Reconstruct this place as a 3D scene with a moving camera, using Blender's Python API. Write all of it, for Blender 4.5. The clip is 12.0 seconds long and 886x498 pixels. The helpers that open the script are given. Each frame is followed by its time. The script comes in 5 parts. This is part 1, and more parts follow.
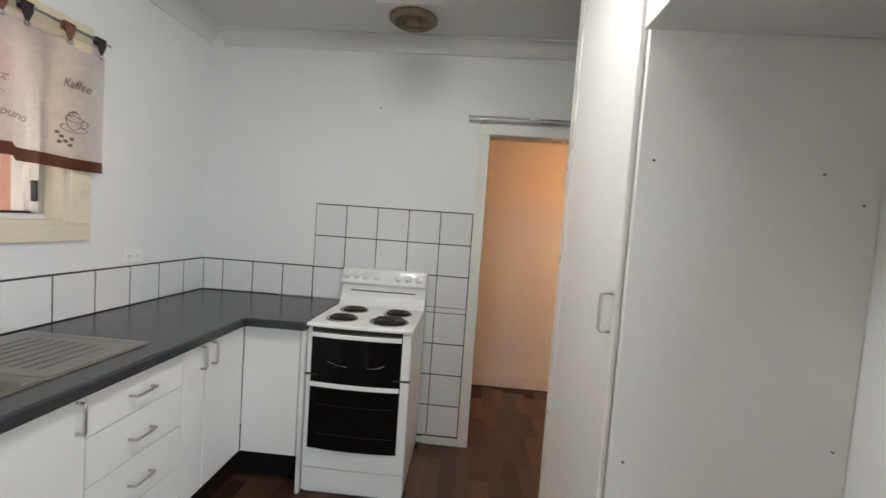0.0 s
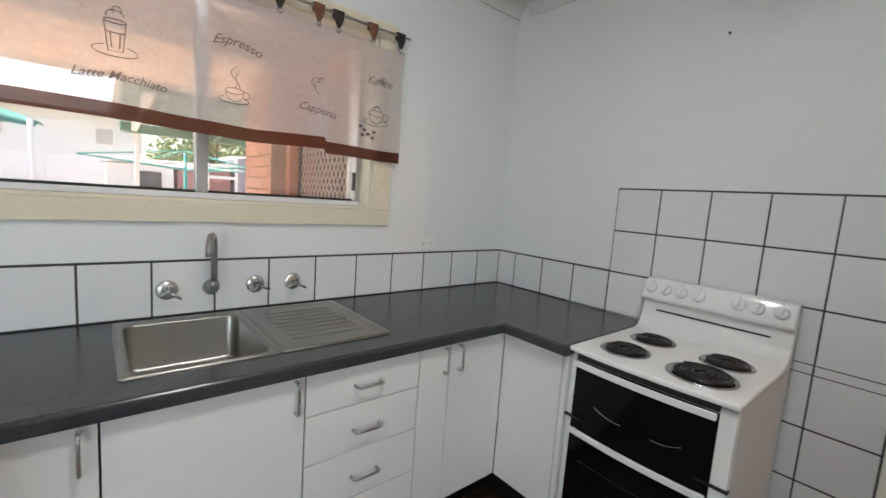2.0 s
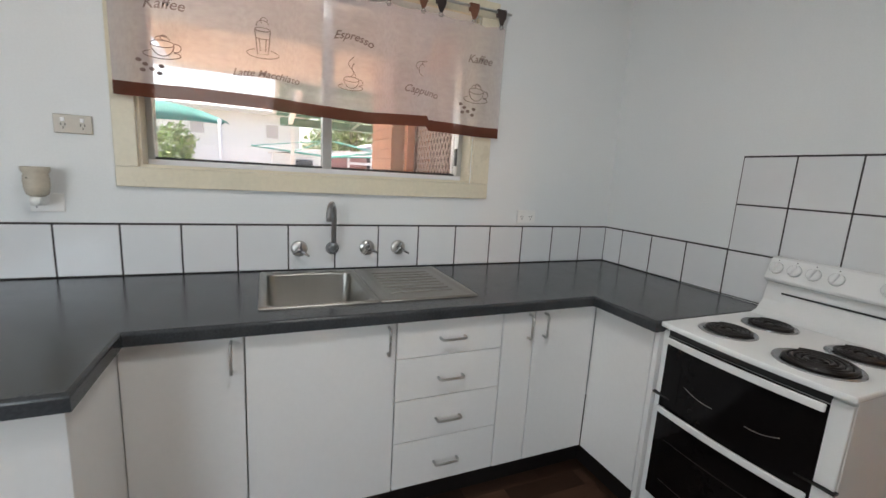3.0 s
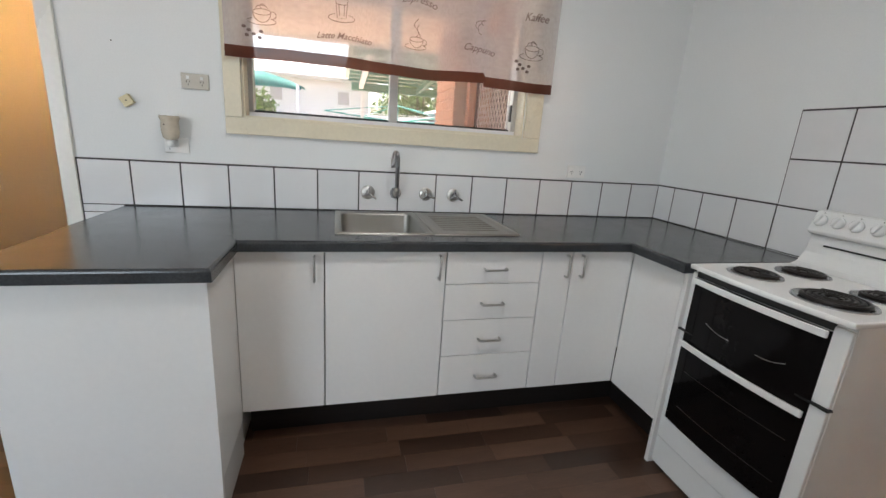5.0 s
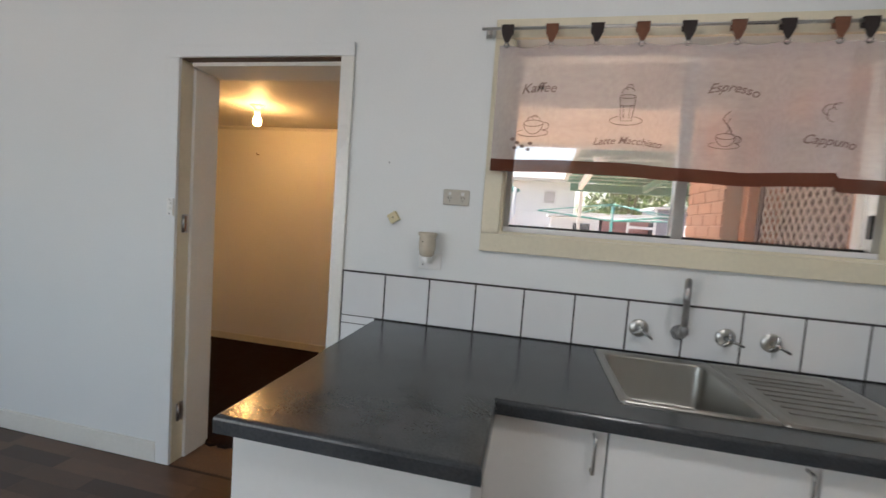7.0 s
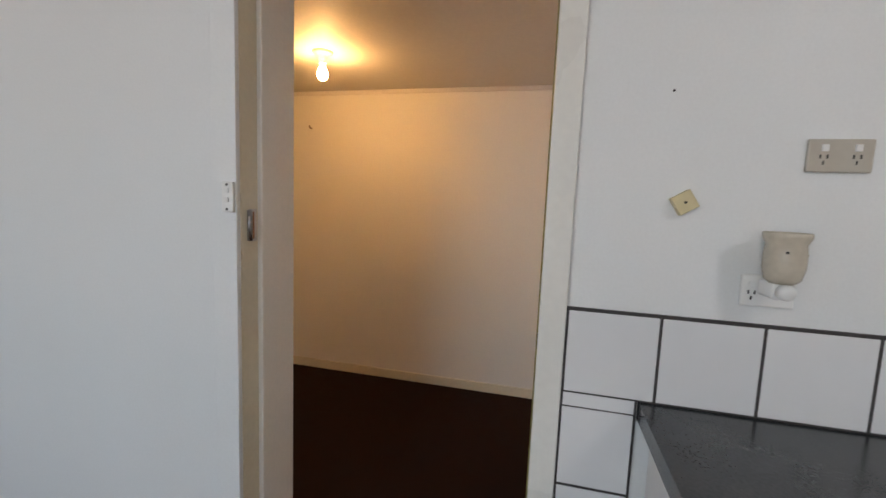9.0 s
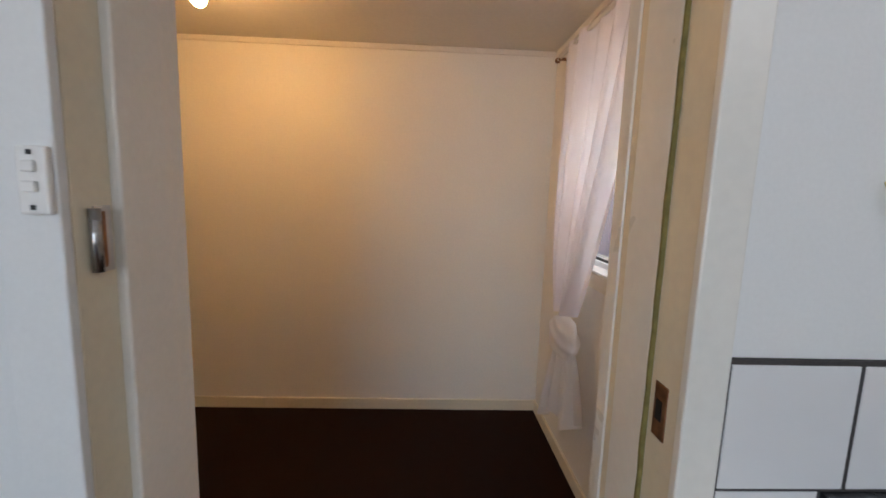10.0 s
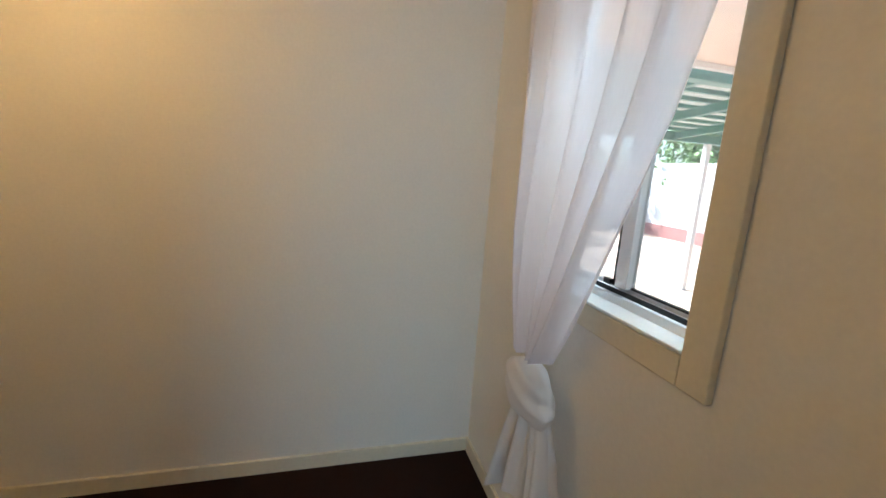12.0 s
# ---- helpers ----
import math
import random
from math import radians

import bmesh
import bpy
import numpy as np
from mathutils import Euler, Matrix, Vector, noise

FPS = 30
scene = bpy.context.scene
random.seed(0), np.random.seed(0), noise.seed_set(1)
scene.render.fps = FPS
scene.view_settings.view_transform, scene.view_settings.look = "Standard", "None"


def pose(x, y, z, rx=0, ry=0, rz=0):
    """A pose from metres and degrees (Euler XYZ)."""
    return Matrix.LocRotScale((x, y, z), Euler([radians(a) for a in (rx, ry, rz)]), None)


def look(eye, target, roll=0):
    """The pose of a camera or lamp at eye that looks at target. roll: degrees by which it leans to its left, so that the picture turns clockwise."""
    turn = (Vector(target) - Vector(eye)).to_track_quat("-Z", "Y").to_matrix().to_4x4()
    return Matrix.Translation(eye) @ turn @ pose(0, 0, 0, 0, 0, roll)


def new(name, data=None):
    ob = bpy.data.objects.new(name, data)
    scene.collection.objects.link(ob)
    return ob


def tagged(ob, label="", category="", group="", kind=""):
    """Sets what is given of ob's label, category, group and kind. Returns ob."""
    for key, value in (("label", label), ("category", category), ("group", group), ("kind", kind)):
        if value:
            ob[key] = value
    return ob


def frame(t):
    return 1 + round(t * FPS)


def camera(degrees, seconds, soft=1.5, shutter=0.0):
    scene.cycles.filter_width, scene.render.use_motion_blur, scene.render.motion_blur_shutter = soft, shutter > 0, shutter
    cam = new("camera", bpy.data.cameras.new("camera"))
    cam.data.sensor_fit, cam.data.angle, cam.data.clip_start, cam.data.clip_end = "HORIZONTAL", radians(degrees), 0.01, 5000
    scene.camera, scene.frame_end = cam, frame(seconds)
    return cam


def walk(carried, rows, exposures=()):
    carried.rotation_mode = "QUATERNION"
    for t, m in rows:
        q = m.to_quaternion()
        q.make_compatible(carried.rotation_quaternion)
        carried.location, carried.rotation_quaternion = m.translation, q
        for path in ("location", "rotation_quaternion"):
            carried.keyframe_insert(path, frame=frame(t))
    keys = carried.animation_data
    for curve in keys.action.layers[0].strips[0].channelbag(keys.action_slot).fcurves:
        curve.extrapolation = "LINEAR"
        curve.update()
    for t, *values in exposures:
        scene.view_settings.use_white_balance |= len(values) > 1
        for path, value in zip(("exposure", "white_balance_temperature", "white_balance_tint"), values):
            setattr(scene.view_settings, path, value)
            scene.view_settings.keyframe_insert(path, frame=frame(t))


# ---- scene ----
cam = camera(93.3, 12.0, shutter=0.2)
PATH = [
    (0, (1.75, -2.661, 1.434), (1.628, -0.668, 1.317), 4.0),
    (0.5, (1.731, -2.506, 1.436), (1.215, -0.579, 1.294), 3.8),
    (1, (1.777, -2.301, 1.418), (0.845, -0.539, 1.25), 4.1),
    (1.5, (1.804, -2.125, 1.41), (0.546, -0.583, 1.21), 4.1),
    (2, (1.795, -1.98, 1.402), (0.276, -0.701, 1.164), 4.1),
    (2.5, (1.827, -1.908, 1.375), (0.123, -0.9, 1.098), 3.7),
    (3, (1.959, -1.914, 1.362), (0.149, -1.139, 1.013), 3.3),
    (3.5, (2.108, -1.913, 1.328), (0.251, -1.295, 0.918), 3.3),
    (5.3, (2.211, -1.959, 1.288), (0.336, -1.472, 0.79), 4.0),
    (5.5, (2.181, -1.976, 1.307), (0.29, -1.51, 0.85), 4.1),
    (6, (2.059, -2.034, 1.346), (0.109, -1.695, 1.061), 4.0),
    (6.5, (1.926, -2.108, 1.376), (-0.067, -2.109, 1.206), 4.1),
    (7, (1.766, -2.22, 1.367), (-0.187, -2.632, 1.228), 4.2),
    (7.5, (1.561, -2.39, 1.371), (-0.309, -3.088, 1.25), 4.0),
    (7.7, (1.501, -2.466, 1.373), (-0.347, -3.22, 1.233), 3.6),
    (9.3, (0.889, -3.251, 1.331), (-1.071, -3.573, 1.1), 2.1),
    (9.5, (0.8, -3.338, 1.33), (-1.175, -3.54, 1.09), 2.0),
    (10, (0.569, -3.49, 1.334), (-1.412, -3.403, 1.067), 1.9),
    (10.5, (0.329, -3.562, 1.342), (-1.615, -3.192, 1.052), 2.2),
    (11, (0.137, -3.522, 1.334), (-1.762, -2.985, 1.012), 3.3),
    (11.5, (-0.033, -3.525, 1.363), (-1.869, -2.822, 0.998), 2.2),
    (12, (-0.129, -3.462, 1.353), (-2.019, -2.926, 0.979), 4.0),
]
walk(cam, [(t, look(eye, target, roll)) for t, eye, target, roll in PATH], exposures=[(0, 2.39, 6750, 9), (1, 2.34, 6650, 9), (2.5, 2.12, 6600, 9), (3.5, 2.1, 6650, 10), (5.5, 2.21, 6650, 10), (6.5, 1.96, 6600, 10), (7.5, 1.76, 6600, 11), (9.5, 1.94, 6800, 14), (10, 1.94, 6300, 13), (10.5, 2.03, 5600, 1), (11, 2.03, 5400, -1), (12, 2.03, 5300, -3)])

# ---- world, sun, daylight ----
world = bpy.data.worlds.new("sky")
scene.world = world
world.use_nodes = True
wn = world.node_tree.nodes
sky = wn.new("ShaderNodeTexSky")
sky.sky_type, sky.sun_disc = "NISHITA", False
sky.sun_elevation, sky.sun_rotation = radians(52), radians(233)
sky.dust_density = 3.0
wn["Background"].inputs[1].default_value = 0.15
world.node_tree.links.new(sky.outputs[0], wn["Background"].inputs[0])


def lamp(name, kind, m, energy, color, **more):
    d = bpy.data.lights.new(name, kind)
    d.energy, d.color = energy, color
    ob = new(name, d)
    ob.matrix_world = m
    if "size" in more:
        d.shape, d.size, d.size_y = "RECTANGLE", *more["size"]
    if "radius" in more:
        d.shadow_soft_size = more["radius"]
    if "angle" in more:
        d.angle = more["angle"]
    return ob


sun_dir = Vector((math.sin(radians(233)) * math.cos(radians(52)), math.cos(radians(233)) * math.cos(radians(52)), math.sin(radians(52))))
lamp("sun", "SUN", look(sun_dir * 20, (0, 0, 0)), 5.0, (1.0, 0.95, 0.88), angle=radians(0.5))
# added area lamp in an assumed, unseen dining window behind the walk
lamp("assumed_dining_fill", "AREA", look((4.12, -4.6, 1.45), (0, -3.4, 1.1)), 9.5, (0.82, 0.92, 1.0), size=(1.8, 1.3))
# added lamp hidden above the small window, brightens its curtain and the room
lamp("small_window_fill", "AREA", look((-1.03, -2.63, 2.07), (-1.1, -3.6, 1.0)), 3.4, (0.86, 0.94, 1.0), size=(0.62, 0.12))


# ---- materials ----
def mat(name, color, rough=0.5, metal=0.0, var=0.06, scale=3.0, fine=60.0, bump=0.05, spec=0.5, stretch=(1, 1, 1), per_object=0.0, coat=0.0, stain=None):
    """A surface with broad and fine variation of colour and gloss, and a fine relief."""
    m = bpy.data.materials.new(name)
    m.use_nodes = True
    nt = m.node_tree
    b = nt.nodes["Principled BSDF"]
    b.inputs["Metallic"].default_value = metal
    b.inputs["Specular IOR Level"].default_value = spec
    b.inputs["Coat Weight"].default_value = coat
    co = nt.nodes.new("ShaderNodeTexCoord")
    mp = nt.nodes.new("ShaderNodeMapping")
    mp.inputs["Scale"].default_value = stretch
    nt.links.new(co.outputs["Object"], mp.inputs[0])
    n1, n2 = nt.nodes.new("ShaderNodeTexNoise"), nt.nodes.new("ShaderNodeTexNoise")
    n1.inputs["Scale"].default_value, n2.inputs["Scale"].default_value = scale, fine
    n1.inputs["Detail"].default_value, n2.inputs["Detail"].default_value = 4, 3
    for n in (n1, n2):
        nt.links.new(mp.outputs[0], n.inputs["Vector"])
    add = nt.nodes.new("ShaderNodeMath")
    add.operation = "ADD"
    nt.links.new(n1.outputs["Fac"], add.inputs[0])
    nt.links.new(n2.outputs["Fac"], add.inputs[1])
    ran = nt.nodes.new("ShaderNodeMapRange")
    ran.inputs["From Min"].default_value, ran.inputs["From Max"].default_value = 0.6, 1.4
    ran.inputs["To Min"].default_value, ran.inputs["To Max"].default_value = 1 - var, 1 + var
    nt.links.new(add.outputs[0], ran.inputs["Value"])
    hsv = nt.nodes.new("ShaderNodeHueSaturation")
    hsv.inputs["Color"].default_value = (*color, 1)
    value = ran.outputs[0]
    if per_object:
        info = nt.nodes.new("ShaderNodeObjectInfo")
        geo = nt.nodes.new("ShaderNodeNewGeometry")
        s = nt.nodes.new("ShaderNodeMath")
        s.operation = "ADD"
        nt.links.new(info.outputs["Random"], s.inputs[0])
        nt.links.new(geo.outputs["Random Per Island"], s.inputs[1])
        w = nt.nodes.new("ShaderNodeMath")
        w.operation = "FRACT"
        nt.links.new(s.outputs[0], w.inputs[0])
        r2 = nt.nodes.new("ShaderNodeMapRange")
        r2.inputs["To Min"].default_value, r2.inputs["To Max"].default_value = 1 - per_object, 1 + per_object
        nt.links.new(w.outputs[0], r2.inputs["Value"])
        mul = nt.nodes.new("ShaderNodeMath")
        mul.operation = "MULTIPLY"
        nt.links.new(value, mul.inputs[0])
        nt.links.new(r2.outputs[0], mul.inputs[1])
        value = mul.outputs[0]
    if stain:
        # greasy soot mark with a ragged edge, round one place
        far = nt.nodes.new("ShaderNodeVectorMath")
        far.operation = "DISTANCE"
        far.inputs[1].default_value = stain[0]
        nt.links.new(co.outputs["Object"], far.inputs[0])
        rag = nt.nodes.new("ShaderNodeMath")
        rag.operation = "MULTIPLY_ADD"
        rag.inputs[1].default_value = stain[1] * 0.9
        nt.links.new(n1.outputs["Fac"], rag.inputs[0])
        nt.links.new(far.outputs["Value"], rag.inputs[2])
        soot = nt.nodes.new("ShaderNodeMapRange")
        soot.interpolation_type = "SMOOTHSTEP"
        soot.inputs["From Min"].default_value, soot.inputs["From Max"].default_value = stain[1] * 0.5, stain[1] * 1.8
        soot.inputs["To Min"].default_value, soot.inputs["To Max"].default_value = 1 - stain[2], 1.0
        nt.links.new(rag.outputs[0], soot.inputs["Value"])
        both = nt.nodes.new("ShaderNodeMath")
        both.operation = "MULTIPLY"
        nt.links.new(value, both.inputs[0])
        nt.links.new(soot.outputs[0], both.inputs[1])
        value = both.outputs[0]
    nt.links.new(value, hsv.inputs["Value"])
    nt.links.new(hsv.outputs[0], b.inputs["Base Color"])
    rr = nt.nodes.new("ShaderNodeMapRange")
    rr.inputs["From Min"].default_value, rr.inputs["From Max"].default_value = 0.3, 0.7
    rr.inputs["To Min"].default_value, rr.inputs["To Max"].default_value = max(0.02, rough * 0.85), min(1, rough * 1.15)
    nt.links.new(n1.outputs["Fac"], rr.inputs["Value"])
    nt.links.new(rr.outputs[0], b.inputs["Roughness"])
    if bump:
        bp = nt.nodes.new("ShaderNodeBump")
        bp.inputs["Strength"].default_value, bp.inputs["Distance"].default_value = bump, 0.002
        nt.links.new(n2.outputs["Fac"], bp.inputs["Height"])
        nt.links.new(bp.outputs[0], b.inputs["Normal"])
    return m


def sheer(name, color, clear, rough=0.9):
    """Thin cloth: part of the light goes straight through, part is scattered through."""
    m = bpy.data.materials.new(name)
    m.use_nodes = True
    nt = m.node_tree
    out = nt.nodes["Material Output"]
    nt.nodes.remove(nt.nodes["Principled BSDF"])
    d, t, c = (nt.nodes.new(k) for k in ("ShaderNodeBsdfDiffuse", "ShaderNodeBsdfTranslucent", "ShaderNodeBsdfTransparent"))
    wv = nt.nodes.new("ShaderNodeTexNoise")
    wv.inputs["Scale"].default_value = 25
    mr = nt.nodes.new("ShaderNodeMapRange")
    mr.inputs["To Min"].default_value, mr.inputs["To Max"].default_value = clear * 0.85, clear * 1.15
    nt.links.new(wv.outputs["Fac"], mr.inputs["Value"])
    for n in (d, t):
        n.inputs[0].default_value = (*color, 1)
    a, b = nt.nodes.new("ShaderNodeMixShader"), nt.nodes.new("ShaderNodeMixShader")
    a.inputs[0].default_value = 0.45
    nt.links.new(d.outputs[0], a.inputs[1])
    nt.links.new(t.outputs[0], a.inputs[2])
    nt.links.new(mr.outputs[0], b.inputs[0])
    nt.links.new(a.outputs[0], b.inputs[1])
    nt.links.new(c.outputs[0], b.inputs[2])
    nt.links.new(b.outputs[0], out.inputs["Surface"])
    return m


def glow(name, color, strength):
    m = bpy.data.materials.new(name)
    m.use_nodes = True
    b = m.node_tree.nodes["Principled BSDF"]
    b.inputs["Base Color"].default_value = (0.9, 0.9, 0.85, 1)
    b.inputs["Emission Color"].default_value = (*color, 1)
    b.inputs["Emission Strength"].default_value = strength
    return m


def glass_mat(name):
    m = bpy.data.materials.new(name)
    m.use_nodes = True
    b = m.node_tree.nodes["Principled BSDF"]
    b.inputs["Transmission Weight"].default_value = 1.0
    b.inputs["Roughness"].default_value = 0.0
    b.inputs["IOR"].default_value = 1.02
    # even white scattering mixed into the pane, which pales the view through it
    scatter = m.node_tree.nodes.new("ShaderNodeBsdfTranslucent")
    mix = m.node_tree.nodes.new("ShaderNodeMixShader")
    mix.inputs[0].default_value = 0.09
    m.node_tree.links.new(b.outputs[0], mix.inputs[1])
    m.node_tree.links.new(scatter.outputs[0], mix.inputs[2])
    m.node_tree.links.new(mix.outputs[0], m.node_tree.nodes["Material Output"].inputs["Surface"])
    return m


M_WALL = mat("painted_wall", (0.78, 0.80, 0.80), 0.55, var=0.03, scale=1.5, fine=140, bump=0.12)
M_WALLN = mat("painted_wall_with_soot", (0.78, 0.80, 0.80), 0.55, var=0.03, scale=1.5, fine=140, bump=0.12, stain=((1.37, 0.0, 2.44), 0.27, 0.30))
M_CEIL = mat("ceiling_paint", (0.70, 0.70, 0.68), 0.8, var=0.04, scale=1.2, bump=0.05)
M_ROOM2 = mat("panelled_wall_paint", (0.82, 0.79, 0.73), 0.5, var=0.04, scale=1.2, fine=90, bump=0.15)
M_ROOM2C = mat("low_ceiling_paint", (0.74, 0.70, 0.64), 0.6, var=0.05, scale=2)
M_TRIM = mat("white_gloss_trim", (0.78, 0.77, 0.72), 0.3, var=0.04, scale=4, fine=50, bump=0.08)
M_CREAM = mat("cream_gloss_paint", (0.74, 0.68, 0.53), 0.32, var=0.06, scale=5, fine=60, bump=0.12)
M_CAB = mat("white_laminate", (0.80, 0.79, 0.77), 0.38, var=0.02, scale=2, bump=0.02)
M_CABEDGE = mat("cabinet_carcass", (0.60, 0.59, 0.57), 0.5, var=0.04)
M_KICK = mat("black_kickboard", (0.015, 0.012, 0.011), 0.4, var=0.2)
M_BENCH = mat("charcoal_laminate", (0.042, 0.045, 0.049), 0.20, var=0.36, scale=9, fine=160, bump=0.015)
M_TILE = mat("white_glazed_tile", (0.76, 0.77, 0.78), 0.12, var=0.015, scale=3, fine=20, bump=0.02, per_object=0.025)
M_GROUT = mat("dark_grout", (0.05, 0.045, 0.045), 0.85, var=0.3, fine=200)
M_STEEL = mat("brushed_steel", (0.34, 0.33, 0.305), 0.34, 1.0, var=0.05, scale=4, fine=120, bump=0.0, stretch=(1, 8, 1))
M_CHROME = mat("chrome", (0.40, 0.40, 0.41), 0.27, 1.0, var=0.04, bump=0)
M_NICKEL = mat("satin_nickel", (0.55, 0.54, 0.52), 0.3, 1.0, var=0.05, bump=0.02)
M_ENAMEL = mat("white_enamel", (0.82, 0.83, 0.82), 0.14, var=0.015, bump=0.01)
M_OVEN = mat("black_oven_glass", (0.006, 0.005, 0.005), 0.06, var=0.2, bump=0, spec=0.14)
M_BLACK = mat("black_plastic", (0.012, 0.012, 0.012), 0.35, var=0.2)
M_COIL = mat("dark_iron_coil", (0.018, 0.014, 0.012), 0.45, 0.4, var=0.3, fine=90, bump=0.1)
M_PLASTIC = mat("white_plastic", (0.84, 0.84, 0.82), 0.3, var=0.03, bump=0)
M_OLD = mat("aged_beige_plastic", (0.50, 0.46, 0.39), 0.35, var=0.05, bump=0.02)
M_AGED = mat("yellowed_plastic", (0.66, 0.57, 0.34), 0.4, var=0.06, bump=0.02)
M_CERAMIC = mat("cream_glazed_ceramic", (0.58, 0.52, 0.42), 0.25, var=0.12, scale=12, fine=60, bump=0.3)
M_FLOOR = mat("vinyl_plank", (0.082, 0.043, 0.027), 0.33, var=0.25, scale=7, fine=45, bump=0.06, stretch=(6, 0.6, 1), per_object=0.5)
M_FLOORBASE = mat("floor_joint", (0.03, 0.018, 0.013), 0.6, var=0.2)
M_CARPET = mat("dark_brown_carpet", (0.020, 0.010, 0.007), 0.95, var=0.35, scale=14, fine=400, bump=0.8, spec=0.1)
M_WORNSHADE = mat("worn_threshold_and_gap_shade", (0.13, 0.07, 0.04), 0.6, var=0.3, scale=10, stretch=(4, 1, 1))
M_BARE = mat("bare_edge_wood", (0.22, 0.19, 0.06), 0.7, var=0.4, scale=18)
M_RUST = mat("tarnished_brass", (0.24, 0.12, 0.06), 0.45, 0.7, var=0.4, scale=30)
M_ALU = mat("grey_aluminium", (0.46, 0.46, 0.45), 0.35, 0.8, var=0.05)
M_WALU = mat("white_aluminium", (0.74, 0.74, 0.75), 0.35, var=0.03)
M_SEAL = mat("black_seal", (0.01, 0.01, 0.01), 0.5)
M_GLASS = glass_mat("window_glass")
M_VALANCE = sheer("sheer_valance_cloth", (0.72, 0.66, 0.67), 0.48)
M_BAND = sheer("brown_hem_cloth", (0.13, 0.045, 0.03), 0.045)
M_PRINT = mat("dark_brown_print", (0.15, 0.11, 0.105), 0.9, var=0.2)
M_TABD = mat("dark_brown_tab", (0.030, 0.020, 0.018), 0.8, var=0.2)
M_TABB = mat("tan_brown_tab", (0.16, 0.065, 0.035), 0.8, var=0.2)
M_SHEER = sheer("white_sheer_cloth", (0.88, 0.84, 0.87), 0.20)
M_KNOT = sheer("white_gathered_cloth", (0.86, 0.84, 0.84), 0.04)
M_BULB = glow("lit_bulb", (1.0, 0.54, 0.19), 72)
M_HALLBULB = glow("lit_hall_bulb", (1.0, 0.50, 0.25), 88)
M_LIT = glow("lit_diffuser", (0.97, 0.98, 1.0), 17.5)
M_FAN = mat("grimy_beige_grille", (0.26, 0.22, 0.15), 0.6, var=0.35, scale=20, bump=0.2)
M_BRICK = mat("salmon_brick", (0.50, 0.26, 0.17), 0.8, var=0.12, scale=8, fine=90, bump=0.4, per_object=0.12)
M_MORTAR = mat("mortar", (0.42, 0.27, 0.20), 0.9, var=0.15)
M_OFRAME = mat("terracotta_door_frame", (0.48, 0.20, 0.11), 0.5, var=0.06)
M_SCREEN = mat("white_screen_grille", (0.62, 0.52, 0.48), 0.4, var=0.05)
M_DARKDOOR = mat("dark_red_door", (0.08, 0.035, 0.03), 0.5, var=0.1)
M_GREEN = mat("green_painted_steel", (0.06, 0.17, 0.12), 0.45, var=0.1)
M_TEAL = mat("teal_canvas", (0.05, 0.30, 0.26), 0.8, var=0.1)
M_SOFFIT = mat("beige_roof_lining", (0.74, 0.56, 0.42), 0.6, var=0.05)
M_EAVE = mat("darker_grey_lining", (0.30, 0.27, 0.25), 0.7, var=0.06)
M_CORR = mat("roof_sheet", (0.50, 0.47, 0.40), 0.5, var=0.06)
M_FENCE = mat("white_fence_paint", (0.72, 0.71, 0.69), 0.6, var=0.06)
M_SHED = mat("grey_shed_steel", (0.23, 0.22, 0.26), 0.5, var=0.06)
M_SHEDR = mat("dull_red_sheet", (0.34, 0.16, 0.15), 0.6, var=0.08)
M_GROUND = mat("pale_dry_ground", (0.40, 0.30, 0.23), 0.95, var=0.25, scale=1.5, fine=30, bump=0.5)
M_LEAF = mat("leaf_green", (0.17, 0.26, 0.075), 0.6, var=0.25, per_object=0.5)
M_BARK = mat("bark", (0.12, 0.08, 0.05), 0.9, var=0.3, bump=0.5)
M_ROOF = mat("house_roof_sheet", (0.45, 0.42, 0.40), 0.6, var=0.08)
M_WINDARK = mat("far_window", (0.06, 0.07, 0.08), 0.15, var=0.2)


# ---- builders ----
def thing(name, loc, label, category, group="", kind=""):
    ob = new(name)
    ob.empty_display_size = 0.1
    ob.location = loc
    return tagged(ob, label, category, group, kind)


def part(name, bm, material, parent=None, label="", smooth=False):
    """Links a bmesh, in world places, as one mesh object under a thing or a part."""
    me = bpy.data.meshes.new(name)
    if smooth:
        for fc in bm.faces:
            fc.smooth = True
    bm.to_mesh(me)
    bm.free()
    me.materials.append(material)
    ob = new(name, me)
    if parent is not None:
        ob.parent = parent
        ob.matrix_parent_inverse = Matrix.Translation(-parent.location)
    return tagged(ob, label)


def structure(name, bm, material, label, category, smooth=False):
    return tagged(part(name, bm, material, None, "", smooth), label, category, "", "structure")


def box(x0, x1, y0, y1, z0, z1, bevel=0.0, bm=None, seg=2):
    b = bmesh.new()
    bmesh.ops.create_cube(b, size=1)
    for v in b.verts:
        v.co = ((x0 + x1) / 2 + v.co.x * abs(x1 - x0), (y0 + y1) / 2 + v.co.y * abs(y1 - y0), (z0 + z1) / 2 + v.co.z * abs(z1 - z0))
    if bevel:
        bmesh.ops.bevel(b, geom=b.edges[:], offset=bevel, segments=seg, affect="EDGES", profile=0.5)
    return join(bm, b)


def join(bm, b):
    if bm is None:
        return b
    me = bpy.data.meshes.new("tmp")
    b.to_mesh(me)
    b.free()
    bm.from_mesh(me)
    bpy.data.meshes.remove(me)
    return bm


